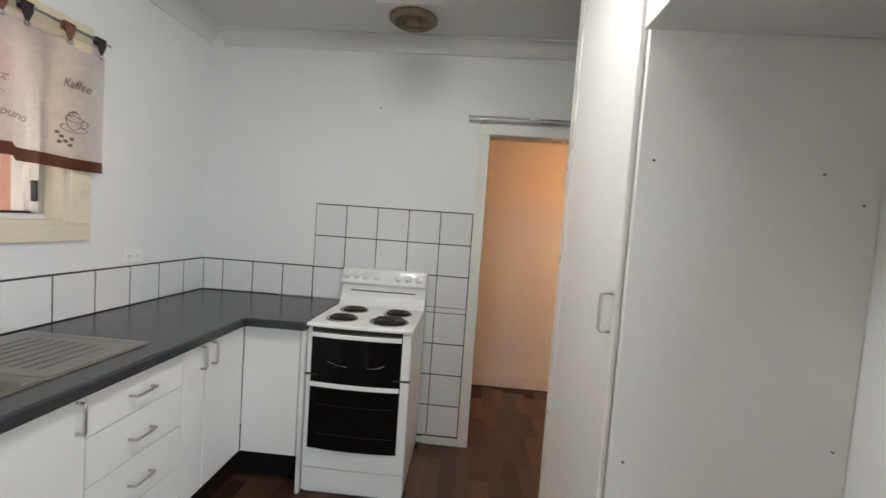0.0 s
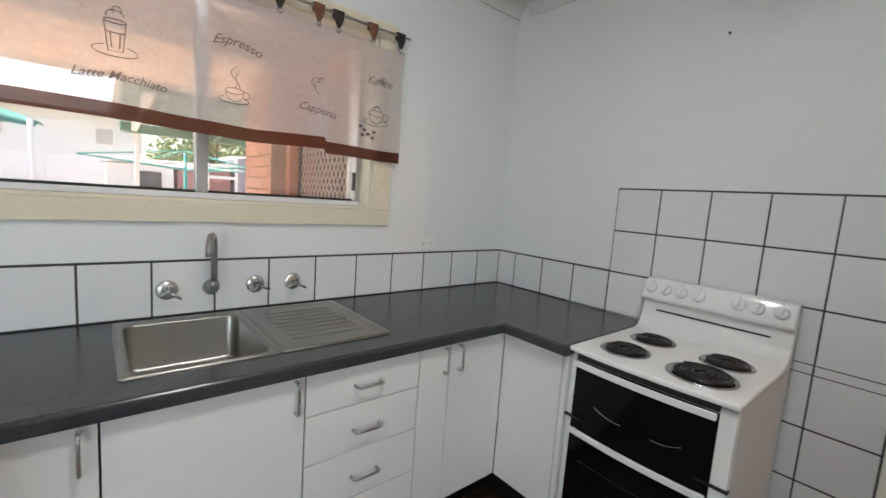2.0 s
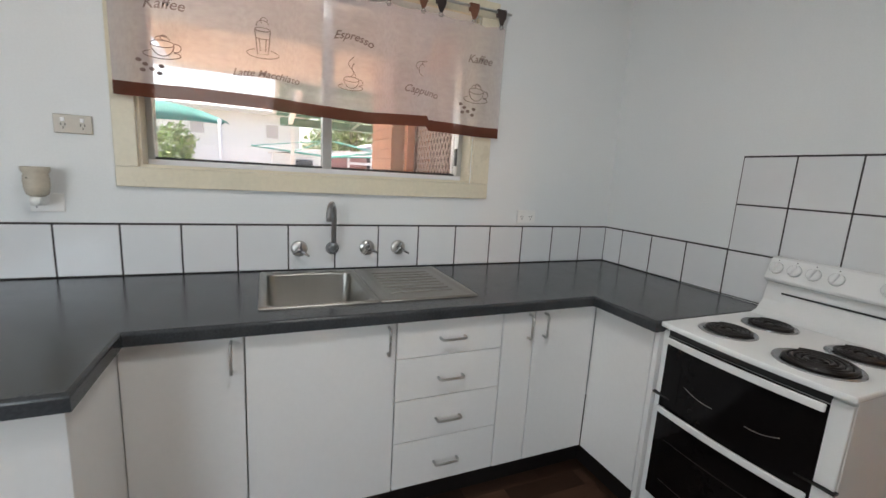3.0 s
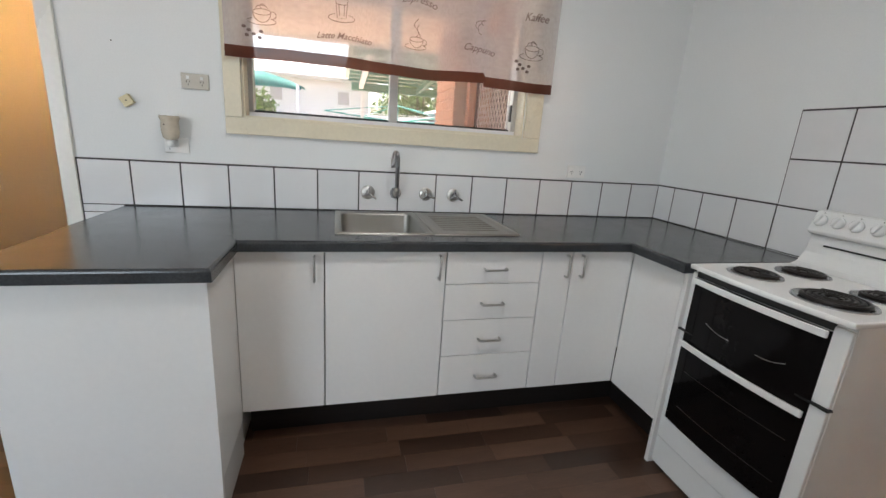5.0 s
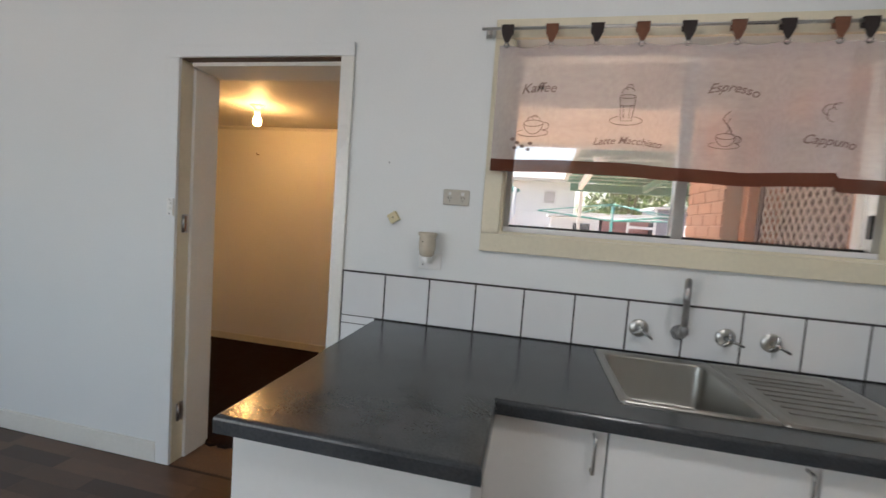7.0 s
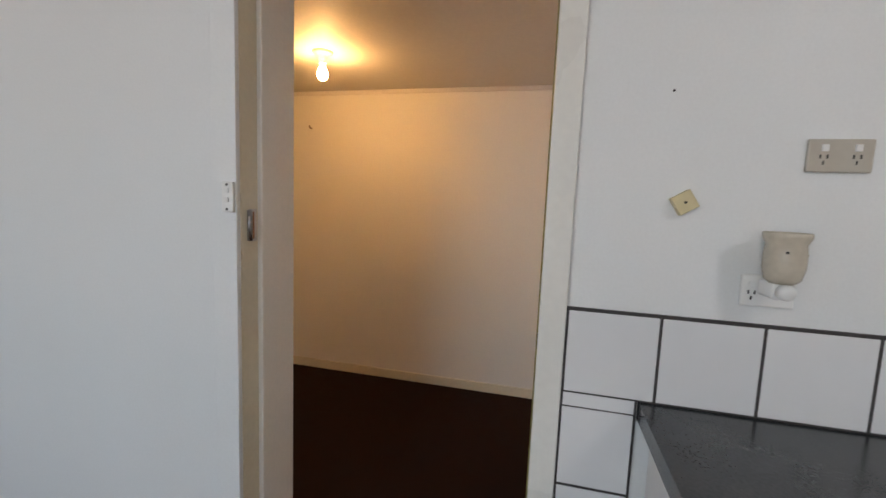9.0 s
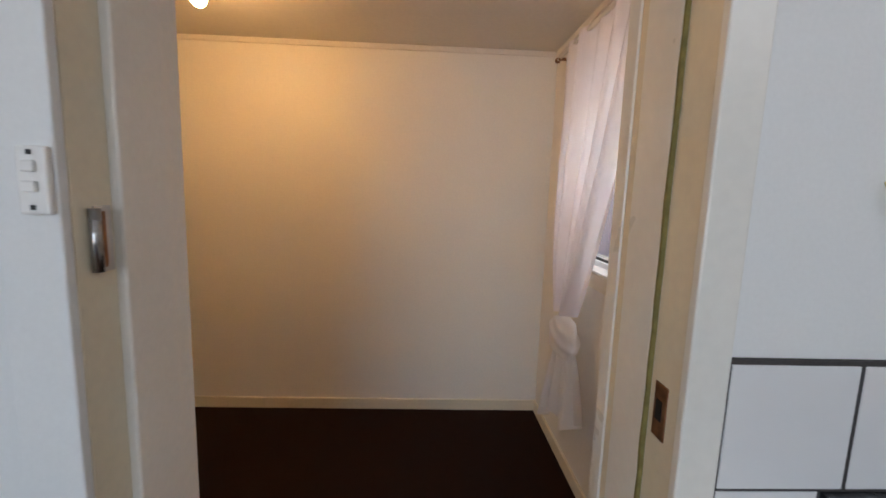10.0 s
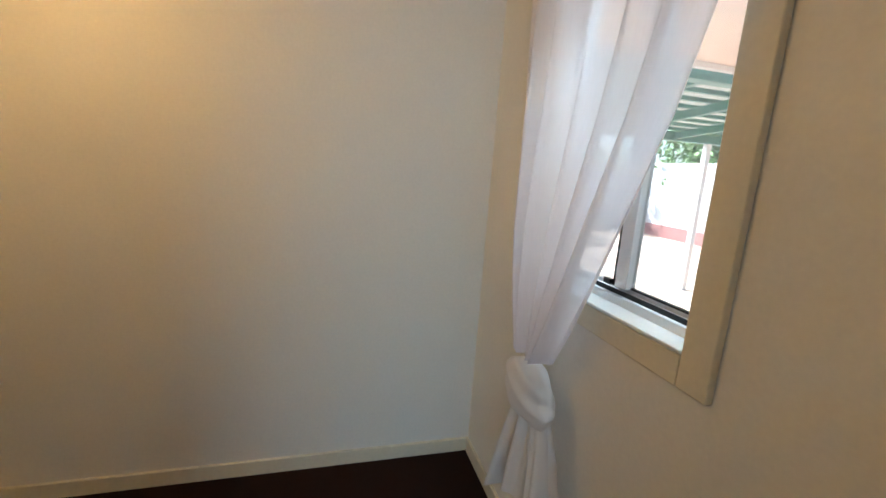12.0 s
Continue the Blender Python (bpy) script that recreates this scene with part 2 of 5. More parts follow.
def tube(points, r, sides=10, bm=None, closed=False):
    """A round bar along a line of points."""
    b = bmesh.new()
    pts = [Vector(p) for p in points]
    n, rings, side = len(pts), [], None
    for i, p in enumerate(pts):
        a = pts[(i - 1) % n] if closed or i else p
        c = pts[(i + 1) % n] if closed or i < n - 1 else p
        d = (c - a).normalized()
        if side is None:
            side = d.orthogonal().normalized()
        side = (side - d * side.dot(d)).normalized()
        up = d.cross(side)
        rr = r[i] if isinstance(r, (list, tuple)) else r
        rings.append([b.verts.new(p + (side * math.cos(k * math.tau / sides) + up * math.sin(k * math.tau / sides)) * rr) for k in range(sides)])
    for i in range(n if closed else n - 1):
        q, s = rings[i], rings[(i + 1) % n]
        for k in range(sides):
            b.faces.new((q[k], q[(k + 1) % sides], s[(k + 1) % sides], s[k]))
    if not closed:
        b.faces.new(rings[0][::-1])
        b.faces.new(rings[-1])
    bmesh.ops.recalc_face_normals(b, faces=b.faces[:])
    for fc in b.faces:
        fc.smooth = len(fc.verts) == 4
    return join(bm, b)


def lathe(profile, m, sides=24, bm=None):
    """A turned body: (radius, height) pairs round the z axis of m."""
    b = bmesh.new()
    rings = [[b.verts.new(m @ Vector((r * math.cos(k * math.tau / sides), r * math.sin(k * math.tau / sides), z))) for k in range(sides)] for r, z in profile]
    for q, s in zip(rings, rings[1:]):
        for k in range(sides):
            b.faces.new((q[k], q[(k + 1) % sides], s[(k + 1) % sides], s[k])).smooth = True
    if profile[0][0] > 1e-5:
        b.faces.new(rings[0][::-1])
    if profile[-1][0] > 1e-5:
        b.faces.new(rings[-1])
    bmesh.ops.remove_doubles(b, verts=b.verts[:], dist=1e-6)
    bmesh.ops.recalc_face_normals(b, faces=b.faces[:])
    return join(bm, b)


def prism(outline, lift, axis, a, b_, bevel=0.0, bm=None):
    """An outline of (u, v) pairs pushed from a to b_ along an axis."""
    b = bmesh.new()
    put = {"x": lambda u, v, w: (w, u, v), "y": lambda u, v, w: (u, w, v), "z": lambda u, v, w: (u, v, w)}[axis]
    fc = b.faces.new([b.verts.new(put(u, v, a)) for u, v in outline])
    got = bmesh.ops.extrude_face_region(b, geom=[fc])
    d = Vector(put(0, 0, b_ - a))
    bmesh.ops.translate(b, vec=d, verts=[g for g in got["geom"] if isinstance(g, bmesh.types.BMVert)])
    bmesh.ops.recalc_face_normals(b, faces=b.faces[:])
    if bevel:
        bmesh.ops.bevel(b, geom=b.edges[:], offset=bevel, segments=2, affect="EDGES", profile=0.5)
    return join(bm, b)


def handle(name, a, b_, out, parent, r=0.0048, stand=0.028):
    """A bent bar handle between two feet."""
    a, b_, out = Vector(a), Vector(b_), Vector(out)
    d = (b_ - a).normalized()
    c = 0.010
    pts = [a, a + out * (stand - c)]
    pts += [a + out * (stand - c + c * math.sin(k * math.pi / 6)) + d * (c - c * math.cos(k * math.pi / 6)) for k in (1, 2, 3)]
    pts += [b_ + out * (stand - c + c * math.sin(k * math.pi / 6)) - d * (c - c * math.cos(k * math.pi / 6)) for k in (3, 2, 1)]
    pts += [b_ + out * (stand - c), b_]
    return part(name, tube(pts, r), M_NICKEL, parent, "brushed metal bow handle")


# ---- kitchen shell ----
CEIL = 2.57
TW = 0.26          # thickness of the outer wall
bm = box(-TW, 0, -0.95, 0.12, 0, CEIL)
box(-TW, 0, -3.085, -2.36, 0, CEIL, bm=bm)
box(-TW, 0, -2.36, -0.95, 0, 1.325, bm=bm)
box(-TW, 0, -2.36, -0.95, 2.115, CEIL, bm=bm)
box(-TW, 0, -3.98, -3.085, 2.07, CEIL, bm=bm)
box(-TW, 0, -5.77, -3.98, 0, CEIL, bm=bm)
structure("wall_west", bm, M_WALL, "cool white painted plaster wall with window and doorway", "wall")
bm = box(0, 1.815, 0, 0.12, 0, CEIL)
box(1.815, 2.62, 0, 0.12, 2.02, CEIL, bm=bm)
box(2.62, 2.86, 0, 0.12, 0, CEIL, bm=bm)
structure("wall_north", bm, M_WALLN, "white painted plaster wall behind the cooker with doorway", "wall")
structure("wall_east", box(2.74, 2.86, -2.50, 0, 0, CEIL), M_WALL, "white painted wall behind the fridge space", "wall")
structure("wall_corner", box(2.86, 4.2, -2.62, -2.50, 0, CEIL), M_WALL, "white painted return wall of the dining space", "wall")
# unseen wall; its wide opening is assumed, to hold the added lamp
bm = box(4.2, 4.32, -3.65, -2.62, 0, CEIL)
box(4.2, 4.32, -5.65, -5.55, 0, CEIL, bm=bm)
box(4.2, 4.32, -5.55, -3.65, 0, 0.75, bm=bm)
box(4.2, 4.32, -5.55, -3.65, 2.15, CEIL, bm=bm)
structure("wall_dining", bm, M_WALL, "unseen white painted dining wall with opening assumed for the fill lamp", "wall")
structure("wall_south", box(0, 4.32, -5.77, -5.65, 0, CEIL), M_WALL, "cool white painted plaster end wall", "wall")
structure("ceiling", box(-TW, 4.32, -5.77, 0.12, CEIL, CEIL + 0.1), M_CEIL, "flat white painted plaster ceiling", "ceiling")
structure("floor", box(0, 4.32, -5.77, 1.2, -0.08, -0.003), M_FLOORBASE, "dark base under the brown vinyl planks", "floor")


def cornice(name, a, b_, n):
    """A scotia moulding from a to b_, hollow towards n."""
    a, b_, n = Vector(a), Vector(b_), Vector(n)
    b = bmesh.new()
    prof = [(0, 0), (0, -0.084), (0.008, -0.084), (0.008, -0.076)] + [(0.008 + 0.066 * (1 - math.cos(k * math.pi / 12)), -0.076 + 0.066 * math.sin(k * math.pi / 12)) for k in range(1, 6)] + [(0.074, -0.010), (0.084, -0.010), (0.084, 0)]
    ends = [[b.verts.new(p + n * u + Vector((0, 0, v - 0.001))) for u, v in prof] for p in (a, b_)]
    for k in range(len(prof)):
        b.faces.new((ends[0][k], ends[0][k - 1], ends[1][k - 1], ends[1][k]))
    b.faces.new(ends[0])
    b.faces.new(ends[1][::-1])
    bmesh.ops.recalc_face_normals(b, faces=b.faces[:])
    return structure(name, b, M_CEIL, "white plaster scotia cornice", "cornice")


cornice("cornice_west", (0.002, -5.65, CEIL), (0.002, 0, CEIL), (1, 0, 0))
cornice("cornice_north", (0.088, -0.002, CEIL), (2.74, -0.002, CEIL), (0, -1, 0))
cornice("cornice_south", (0.088, -5.648, CEIL), (4.2, -5.648, CEIL), (0, 1, 0))


def skirting(name, x0, x1, y0, y1, h=0.105, m=M_TRIM):
    return structure(name, box(x0, x1, y0, y1, 0.0, h, 0.004), m, "painted timber skirting board", "baseboard")


skirting("baseboard_west", 0.002, 0.018, -5.63, -4.04)
skirting("baseboard_south", 0.02, 4.2, -5.648, -5.632)
skirting("baseboard_north", 1.53, 1.76, -0.018, -0.002, 0.05)

# hall beyond the cooker wall
structure("wall_hall", box(1.0, 4.2, 1.1, 1.2, 0, 2.5), M_ROOM2, "warm lit pale hall wall", "wall")
structure("wall_hall_west", box(1.0, 1.1, 0.12, 1.1, 0, 2.5), M_ROOM2, "pale hall side wall", "wall")
structure("wall_hall_east", box(4.1, 4.2, 0.12, 1.1, 0, 2.5), M_ROOM2, "pale hall side wall", "wall")
structure("wall_hall_south", box(2.86, 4.1, 0.0, 0.12, 0, 2.5), M_ROOM2, "pale hall wall", "wall")
structure("ceiling_hall", box(1.0, 4.2, 0.12, 1.2, 2.5, 2.56), M_ROOM2C, "hall ceiling", "ceiling")
skirting("baseboard_hall", 1.1, 4.1, 1.084, 1.098, 0.09)

# doorway in the cooker wall
d1 = thing("door_1", (1.8, 0, 0), "open doorway with white painted architrave to the hall", "doorway", kind="structure")
part("architrave", box(1.766, 1.832, -0.018, 0.0, 0.0, 2.008, 0.003), M_TRIM, d1)
part("head_architrave", box(1.766, 2.69, -0.019, 0.0, 2.008, 2.075, 0.003), M_TRIM, d1)
part("architrave", box(2.604, 2.67, -0.018, 0.0, 0.0, 2.008, 0.003), M_TRIM, d1)
part("jamb", box(1.8155, 1.83, 0.0, 0.13, 0.0, 2.006), M_TRIM, d1)
part("jamb", box(2.606, 2.6195, 0.0, 0.13, 0.0, 2.006), M_TRIM, d1)
part("head_jamb", box(1.83, 2.606, 0.0, 0.13, 2.006, 2.0195), M_TRIM, d1)

# ---- small room ----
X2, Y2, C2 = -1.846, -2.782, 2.126
structure("wall_room_far", box(X2 - 0.1, X2, -5.85, Y2 + 0.1, 0, C2), M_ROOM2, "pale painted sheet wall lit warm by the bulb", "wall")
bm = box(X2, -1.34, Y2, Y2 + 0.1, 0, C2)
box(-0.735, -TW, Y2, Y2 + 0.1, 0, C2, bm=bm)
box(-1.34, -0.735, Y2, Y2 + 0.1, 0, 1.03, bm=bm)
box(-1.34, -0.735, Y2, Y2 + 0.1, 1.93, C2, bm=bm)
structure("wall_room_window", bm, M_ROOM2, "pale painted wall with white window", "wall")
structure("wall_room_south", box(X2, -TW, -5.85, -5.75, 0, C2), M_ROOM2, "pale painted wall", "wall")
structure("wall_room_east", box(-TW - 0.012, -TW - 0.001, -5.75, -3.99, 0, C2), M_ROOM2, "pale painted wall beside the doorway", "wall")
bm = box(-TW - 0.012, -TW - 0.001, -3.08, Y2, 0, C2)
structure("wall_room_return", bm, M_ROOM2, "pale painted wall between doorway and window", "wall")
structure("ceiling_room", box(X2 - 0.1, -TW, -5.85, Y2 + 0.1, C2, C2 + 0.08), M_ROOM2C, "low flat painted ceiling", "ceiling")
structure("floor_room", box(X2 - 0.1, -TW + 0.04, -5.85, Y2 + 0.1, -0.08, 0.020), M_CARPET, "very dark brown carpet", "carpet")
structure("floor_threshold", box(-TW + 0.04, 0.0, -3.97, -3.12, -0.08, 0.002), M_WORNSHADE, "worn brown timber threshold", "threshold")
fray_rnd = random.Random(17)
fray = [(-TW + 0.035 + fray_rnd.uniform(0.0, 0.035), -3.93 + 0.81 * k / 36) for k in range(37)]
structure("trim_carpet_edge", prism(fray + [(-TW + 0.03, -3.12), (-TW + 0.03, -3.93)], 0, "z", 0.003, 0.017), M_CARPET, "frayed cut edge of the dark carpet at the doorway", "carpet edge")
skirting("baseboard_room_far", X2, X2 + 0.014, -5.75, Y2, 0.085, M_CREAM)
skirting("baseboard_room_window", X2 + 0.016, -TW - 0.014, Y2 - 0.014, Y2, 0.085, M_CREAM)
structure("trim_room_far", box(X2, X2 + 0.012, -5.75, Y2, C2 - 0.03, C2 - 0.001, 0.003), M_ROOM2C, "thin painted ceiling bead", "trim")
structure("trim_room_window", box(X2 + 0.013, -TW - 0.014, Y2 - 0.012, Y2, C2 - 0.03, C2 - 0.001, 0.003), M_ROOM2C, "thin painted ceiling bead", "trim")

d2 = thing("door_2", (0, -3.55, 0), "doorway with chipped cream painted frame and no door leaf", "doorway", kind="structure")
part("architrave", box(0.0, 0.017, -3.110, -3.048, 0.0, 2.055, 0.003), M_TRIM, d2)
part("architrave", box(0.0, 0.017, -4.036, -3.954, 0.0, 2.055, 0.003), M_WALL, d2)
part("head_architrave", box(0.0, 0.018, -4.036, -3.048, 2.055, 2.114, 0.003), M_WALL, d2)
part("jamb", box(-0.075, 0.0, -3.108, -3.0855, 0.0, 2.052), M_CREAM, d2, "cream gloss jamb with chipped edge")
edge_rnd = random.Random(9)
edge_z = [2.04 * k / 40 for k in range(41)]
outline = [(-0.0755 - edge_rnd.uniform(-0.002, 0.001), z) for z in edge_z] + [(-0.0825 - edge_rnd.uniform(-0.003, 0.001), z) for z in reversed(edge_z)]
part("bare_edge", prism(outline, 0, "y", -3.1145, -3.0855), M_BARE, d2, "ragged strip of bare unpainted timber")
part("door_stop", box(-0.190, -0.0835, -3.114, -3.0855, 0.0, 2.03, 0.003), M_TRIM, d2)
part("cream_strip", box(-0.216, -0.1905, -3.112, -3.0855, 0.0, 2.03, 0.002), M_CREAM, d2, "older cream paint between white strips")
part("room_liner", box(-0.262, -0.2165, -3.115, -3.0855, 0.0, 2.03, 0.003), M_TRIM, d2)
part("jamb", box(-0.070, 0.0, -3.979, -3.953, 0.0, 2.052), M_CREAM, d2)
part("door_stop", box(-0.235, -0.0705, -3.979, -3.938, 0.0, 2.03, 0.004), M_ROOM2, d2)
# dark brown here paints the shadow gap under the head architrave
part("head_jamb", box(-0.045, 0.0, -3.953, -3.108, 2.052, 2.069), M_WORNSHADE, d2, "head lining coloured dark brown as the shadow gap")
part("head_stop", box(-0.255, -0.0455, -3.938, -3.114, 2.034, 2.069, 0.003), M_ROOM2, d2)
part("strike_plate", box(-0.060, -0.026, -3.110, -3.1075, 0.955, 1.045, 0.001), M_RUST, d2, "tarnished strike plate")
part("strike_hole", box(-0.052, -0.036, -3.1115, -3.1095, 0.985, 1.018), M_SEAL, d2)
hg = part("hinge", box(-0.064, -0.032, -3.9535, -3.950, 1.205, 1.30, 0.001), M_NICKEL, d2, "worn metal hinge left on the frame")
part("knuckle", tube([(-0.026, -3.945, 1.208), (-0.026, -3.945, 1.297)], 0.0075), M_CHROME, hg)
part("knuckle_leaf", box(-0.050, -0.034, -3.9499, -3.9485, 1.212, 1.292), M_RUST, hg)
hg = part("hinge", box(-0.064, -0.032, -3.9535, -3.950, 0.22, 0.315, 0.001), M_NICKEL, d2)
part("knuckle", tube([(-0.026, -3.945, 0.223), (-0.026, -3.945, 0.312)], 0.0075), M_CHROME, hg)

# ---- kitchen window ----
w1 = thing("window_1", (0, -1.655, 1.25), "cream framed sliding aluminium kitchen window", "window", kind="structure")
part("bottom_architrave", box(0.0, 0.02, -2.434, -0.853, 1.25, 1.325, 0.003), M_CREAM, w1)
part("top_architrave", box(0.0, 0.02, -2.434, -0.853, 2.115, 2.19, 0.003), M_CREAM, w1)
part("side_architrave", box(0.0, 0.019, -2.434, -2.36, 1.3255, 2.1145, 0.003), M_CREAM, w1)
part("side_architrave", box(0.0, 0.019, -0.948, -0.853, 1.3255, 2.1145, 0.003), M_CREAM, w1)
part("window_sill", box(-0.13, 0.0, -2.36, -0.95, 1.3255, 1.337), M_CREAM, w1)
part("reveal", box(-0.13, 0.0, -2.3595, -2.35, 1.337, 2.114), M_CREAM, w1)
part("reveal", box(-0.13, 0.0, -0.96, -0.9505, 1.337, 2.114), M_CREAM, w1)
fr = part("window_frame", box(-0.16, -0.09, -2.35, -0.96, 1.337, 1.358, 0.002), M_WALU, w1)
part("top_rail", box(-0.16, -0.09, -2.35, -0.96, 2.085, 2.114, 0.002), M_ALU, w1)
part("side_rail", box(-0.16, -0.09, -2.35, -2.328, 1.358, 2.085, 0.002), M_ALU, w1)
part("side_rail", box(-0.16, -0.09, -0.985, -0.96, 1.358, 2.085, 0.002), M_ALU, w1)
part("meeting_stile", box(-0.15, -0.10, -1.672, -1.628, 1.358, 2.085, 0.003), M_ALU, w1)
part("sash_rail", box(-0.125, -0.102, -2.327, -1.672, 1.3585, 1.368, 0.001), M_SEAL, w1)
part("sash_rail", box(-0.145, -0.122, -1.628, -0.986, 1.3585, 1.368, 0.001), M_SEAL, w1)
part("latch", box(-0.122, -0.095, -0.992, -0.978, 1.41, 1.50, 0.003), M_BLACK, w1)
for y0, y1, x in ((-2.327, -1.672, -0.115), (-1.628, -0.986, -0.135)):
    p = part("pane", box(x - 0.002, x + 0.002, y0, y1, 1.368, 2.085), M_GLASS, w1)
    p.visible_shadow = False

# ---- base cabinets ----
FX = 0.64


def cabinet(y0, y1, label, doors=(), drawers=(), top=0.855):
    c = thing("base_cabinet", (0.3, (y0 + y1) / 2, 0), label, "cabinet", "kitchen base cabinets")
    part("body", box(0.02, FX - 0.020, y0 + 0.001, y1 - 0.001, 0.19, top), M_CABEDGE, c)
    for a, b_, hy in doors:
        d = part("door", box(FX - 0.0185, FX, a + 0.0025, b_ - 0.0025, 0.192, 0.858, 0.0015), M_CAB, c, "white laminate door")
        handle("handle", (FX, hy, 0.838), (FX, hy, 0.742), (1, 0, 0), d)
    for z0, z1 in drawers:
        d = part("drawer_front", box(FX - 0.0185, FX, y0 + 0.0025, y1 - 0.0025, z0 + 0.0015, z1 - 0.0015, 0.0015), M_CAB, c, "white laminate drawer front")
        zc, yc = z0 + (z1 - z0) * 0.46, (y0 + y1) / 2
        handle("handle", (FX, yc - 0.048, zc), (FX, yc + 0.048, zc), (1, 0, 0), d)
    return c


cabinet(-2.292, -1.982, "white laminate base cabinet with one door", [(-2.2985, -1.982, -2.018)])
cabinet(-1.982, -1.504, "white laminate sink cabinet with one wide door", [(-1.982, -1.504, -1.534)], top=0.70)
cabinet(-1.504, -1.078, "white laminate cabinet with four drawers", (), [(0.192, 0.382), (0.382, 0.551), (0.551, 0.713), (0.713, 0.858)])
cabinet(-1.078, -0.622, "white laminate corner cabinet with two doors", [(-1.078, -0.932, -0.960), (-0.932, -0.6205, -0.886)])
c = thing("corner_cabinet", (0.75, -0.3, 0), "white laminate cabinet beside the cooker with blank front", "cabinet", "kitchen base cabinets")
part("body", box(0.645, 0.945, -0.60, -0.02, 0.19, 0.855), M_CABEDGE, c)
part("front_panel", box(0.643, 0.935, -0.622, -0.603, 0.192, 0.858, 0.0015), M_CAB, c)
part("end_panel", box(0.947, 0.966, -0.632, -0.02, 0.0, 0.858, 0.001), M_CAB, c)
part("filler", box(0.9365, 0.9455, -0.618, -0.603, 0.19, 0.858), M_CABEDGE, c)
c = thing("peninsula_cabinet", (0.5, -2.57, 0), "white laminate peninsula cabinet with plain panels", "cabinet", "kitchen base cabinets")
part("body", box(0.02, 0.94, -2.82, -2.314, 0.0, 0.855), M_CABEDGE, c)
part("end_panel", box(0.942, 0.960, -2.845, -2.296, 0.0, 0.858, 0.0015), M_CAB, c)
part("side_panel", box(0.642, 0.941, -2.313, -2.297, 0.16, 0.858, 0.0015), M_CAB, c)
part("kick_panel", box(0.642, 0.941, -2.313, -2.300, 0.0, 0.158), M_CABEDGE, c)
part("back_panel", box(0.02, 0.941, -2.845, -2.822, 0.0, 0.858, 0.0015), M_CAB, c)
structure("trim_kickboard", box(0.49, 0.505, -2.295, -0.48, 0.0, 0.188), M_KICK, "black kickboard under the cabinets", "kickboard")
structure("trim_kickboard_corner", box(0.507, 0.945, -0.50, -0.485, 0.0, 0.188), M_KICK, "black kickboard under the corner cabinet", "kickboard")

# ---- worktop ----
xs = [0.006, 0.088, 0.535, 0.668, 0.972, 0.990]
ys = [-2.875, -2.275, -1.921, -1.565, -0.664, -0.006]
b = bmesh.new()
grid = {}
for i in range(5):
    for j in range(5):
        main = i < 3 and not (i == 1 and j == 2)
        if main or (j == 0) or (j == 4 and i == 3):
            cs = []
            for u, v in ((i, j), (i + 1, j), (i + 1, j + 1), (i, j + 1)):
                if (u, v) not in grid:
                    grid[u, v] = b.verts.new((xs[u], ys[v], 0.860))
                cs.append(grid[u, v])
            b.faces.new(cs)
got = bmesh.ops.extrude_face_region(b, geom=b.faces[:])
bmesh.ops.translate(b, vec=(0, 0, 0.040), verts=[g for g in got["geom"] if isinstance(g, bmesh.types.BMVert)])
bmesh.ops.recalc_face_normals(b, faces=b.faces[:])
edges = [e for e in b.edges if len(e.link_faces) == 2 and e.calc_face_angle() > 1 and min(v.co.z for v in e.verts) > 0.89 and max(v.co.x for v in e.verts) > 0.6]
bmesh.ops.bevel(b, geom=edges, offset=0.010, segments=3, affect="EDGES", profile=0.5)
wt = thing("worktop", (0.4, -1.4, 0.86), "charcoal laminate U-shaped worktop with rounded edge", "worktop")
part("slab", b, M_BENCH, wt)



# ---- sink ----
def rounded(x0, x1, y0, y1, r, z, n=5):
    pts = []
    for cx, cy, a0 in ((x1 - r, y1 - r, 0), (x0 + r, y1 - r, 90), (x0 + r, y0 + r, 180), (x1 - r, y0 + r, 270)):
        pts += [(cx + r * math.cos(radians(a0 + 90 * k / n)), cy + r * math.sin(radians(a0 + 90 * k / n)), z) for k in range(n + 1)]
    return pts


def loft(rings, cap=True):
    b = bmesh.new()
    vs = [[b.verts.new(p) for p in r] for r in rings]
    for q, s in zip(vs, vs[1:]):
        for k in range(len(q)):
            b.faces.new((q[k - 1], q[k], s[k], s[k - 1])).smooth = True
    if cap:
        b.faces.new(vs[-1])
    bmesh.ops.recalc_face_normals(b, faces=b.faces[:])
    return b


sk = thing("sink", (0.3, -1.55, 0.9), "stainless steel sink with bowl and ribbed drainer", "sink")
BY0, BY1 = -1.918, -1.568
part("bowl", loft([rounded(0.05, 0.556, -1.945, -1.545, 0.012, 0.9008), rounded(0.051, 0.555, -1.944, -1.546, 0.012, 0.9065),
                   rounded(0.066, 0.540, -1.930, -1.556, 0.02, 0.9065), rounded(0.072, 0.534, -1.924, -1.560, 0.02, 0.9035),
                   rounded(0.090, 0.532, BY0, BY1, 0.035, 0.9030), rounded(0.092, 0.530, BY0 + 0.002, BY1 - 0.002, 0.035, 0.897),
                   rounded(0.096, 0.526, BY0 + 0.005, BY1 - 0.005, 0.035, 0.750), rounded(0.108, 0.514, BY0 + 0.016, BY1 - 0.016, 0.026, 0.735)]), M_STEEL, sk, "deep brushed steel bowl")
part("waste", lathe([(0.04, 0.736), (0.04, 0.739), (0.03, 0.7395), (0.026, 0.737), (0.0, 0.737)], pose(0.32, -1.735, 0)), M_CHROME, sk)
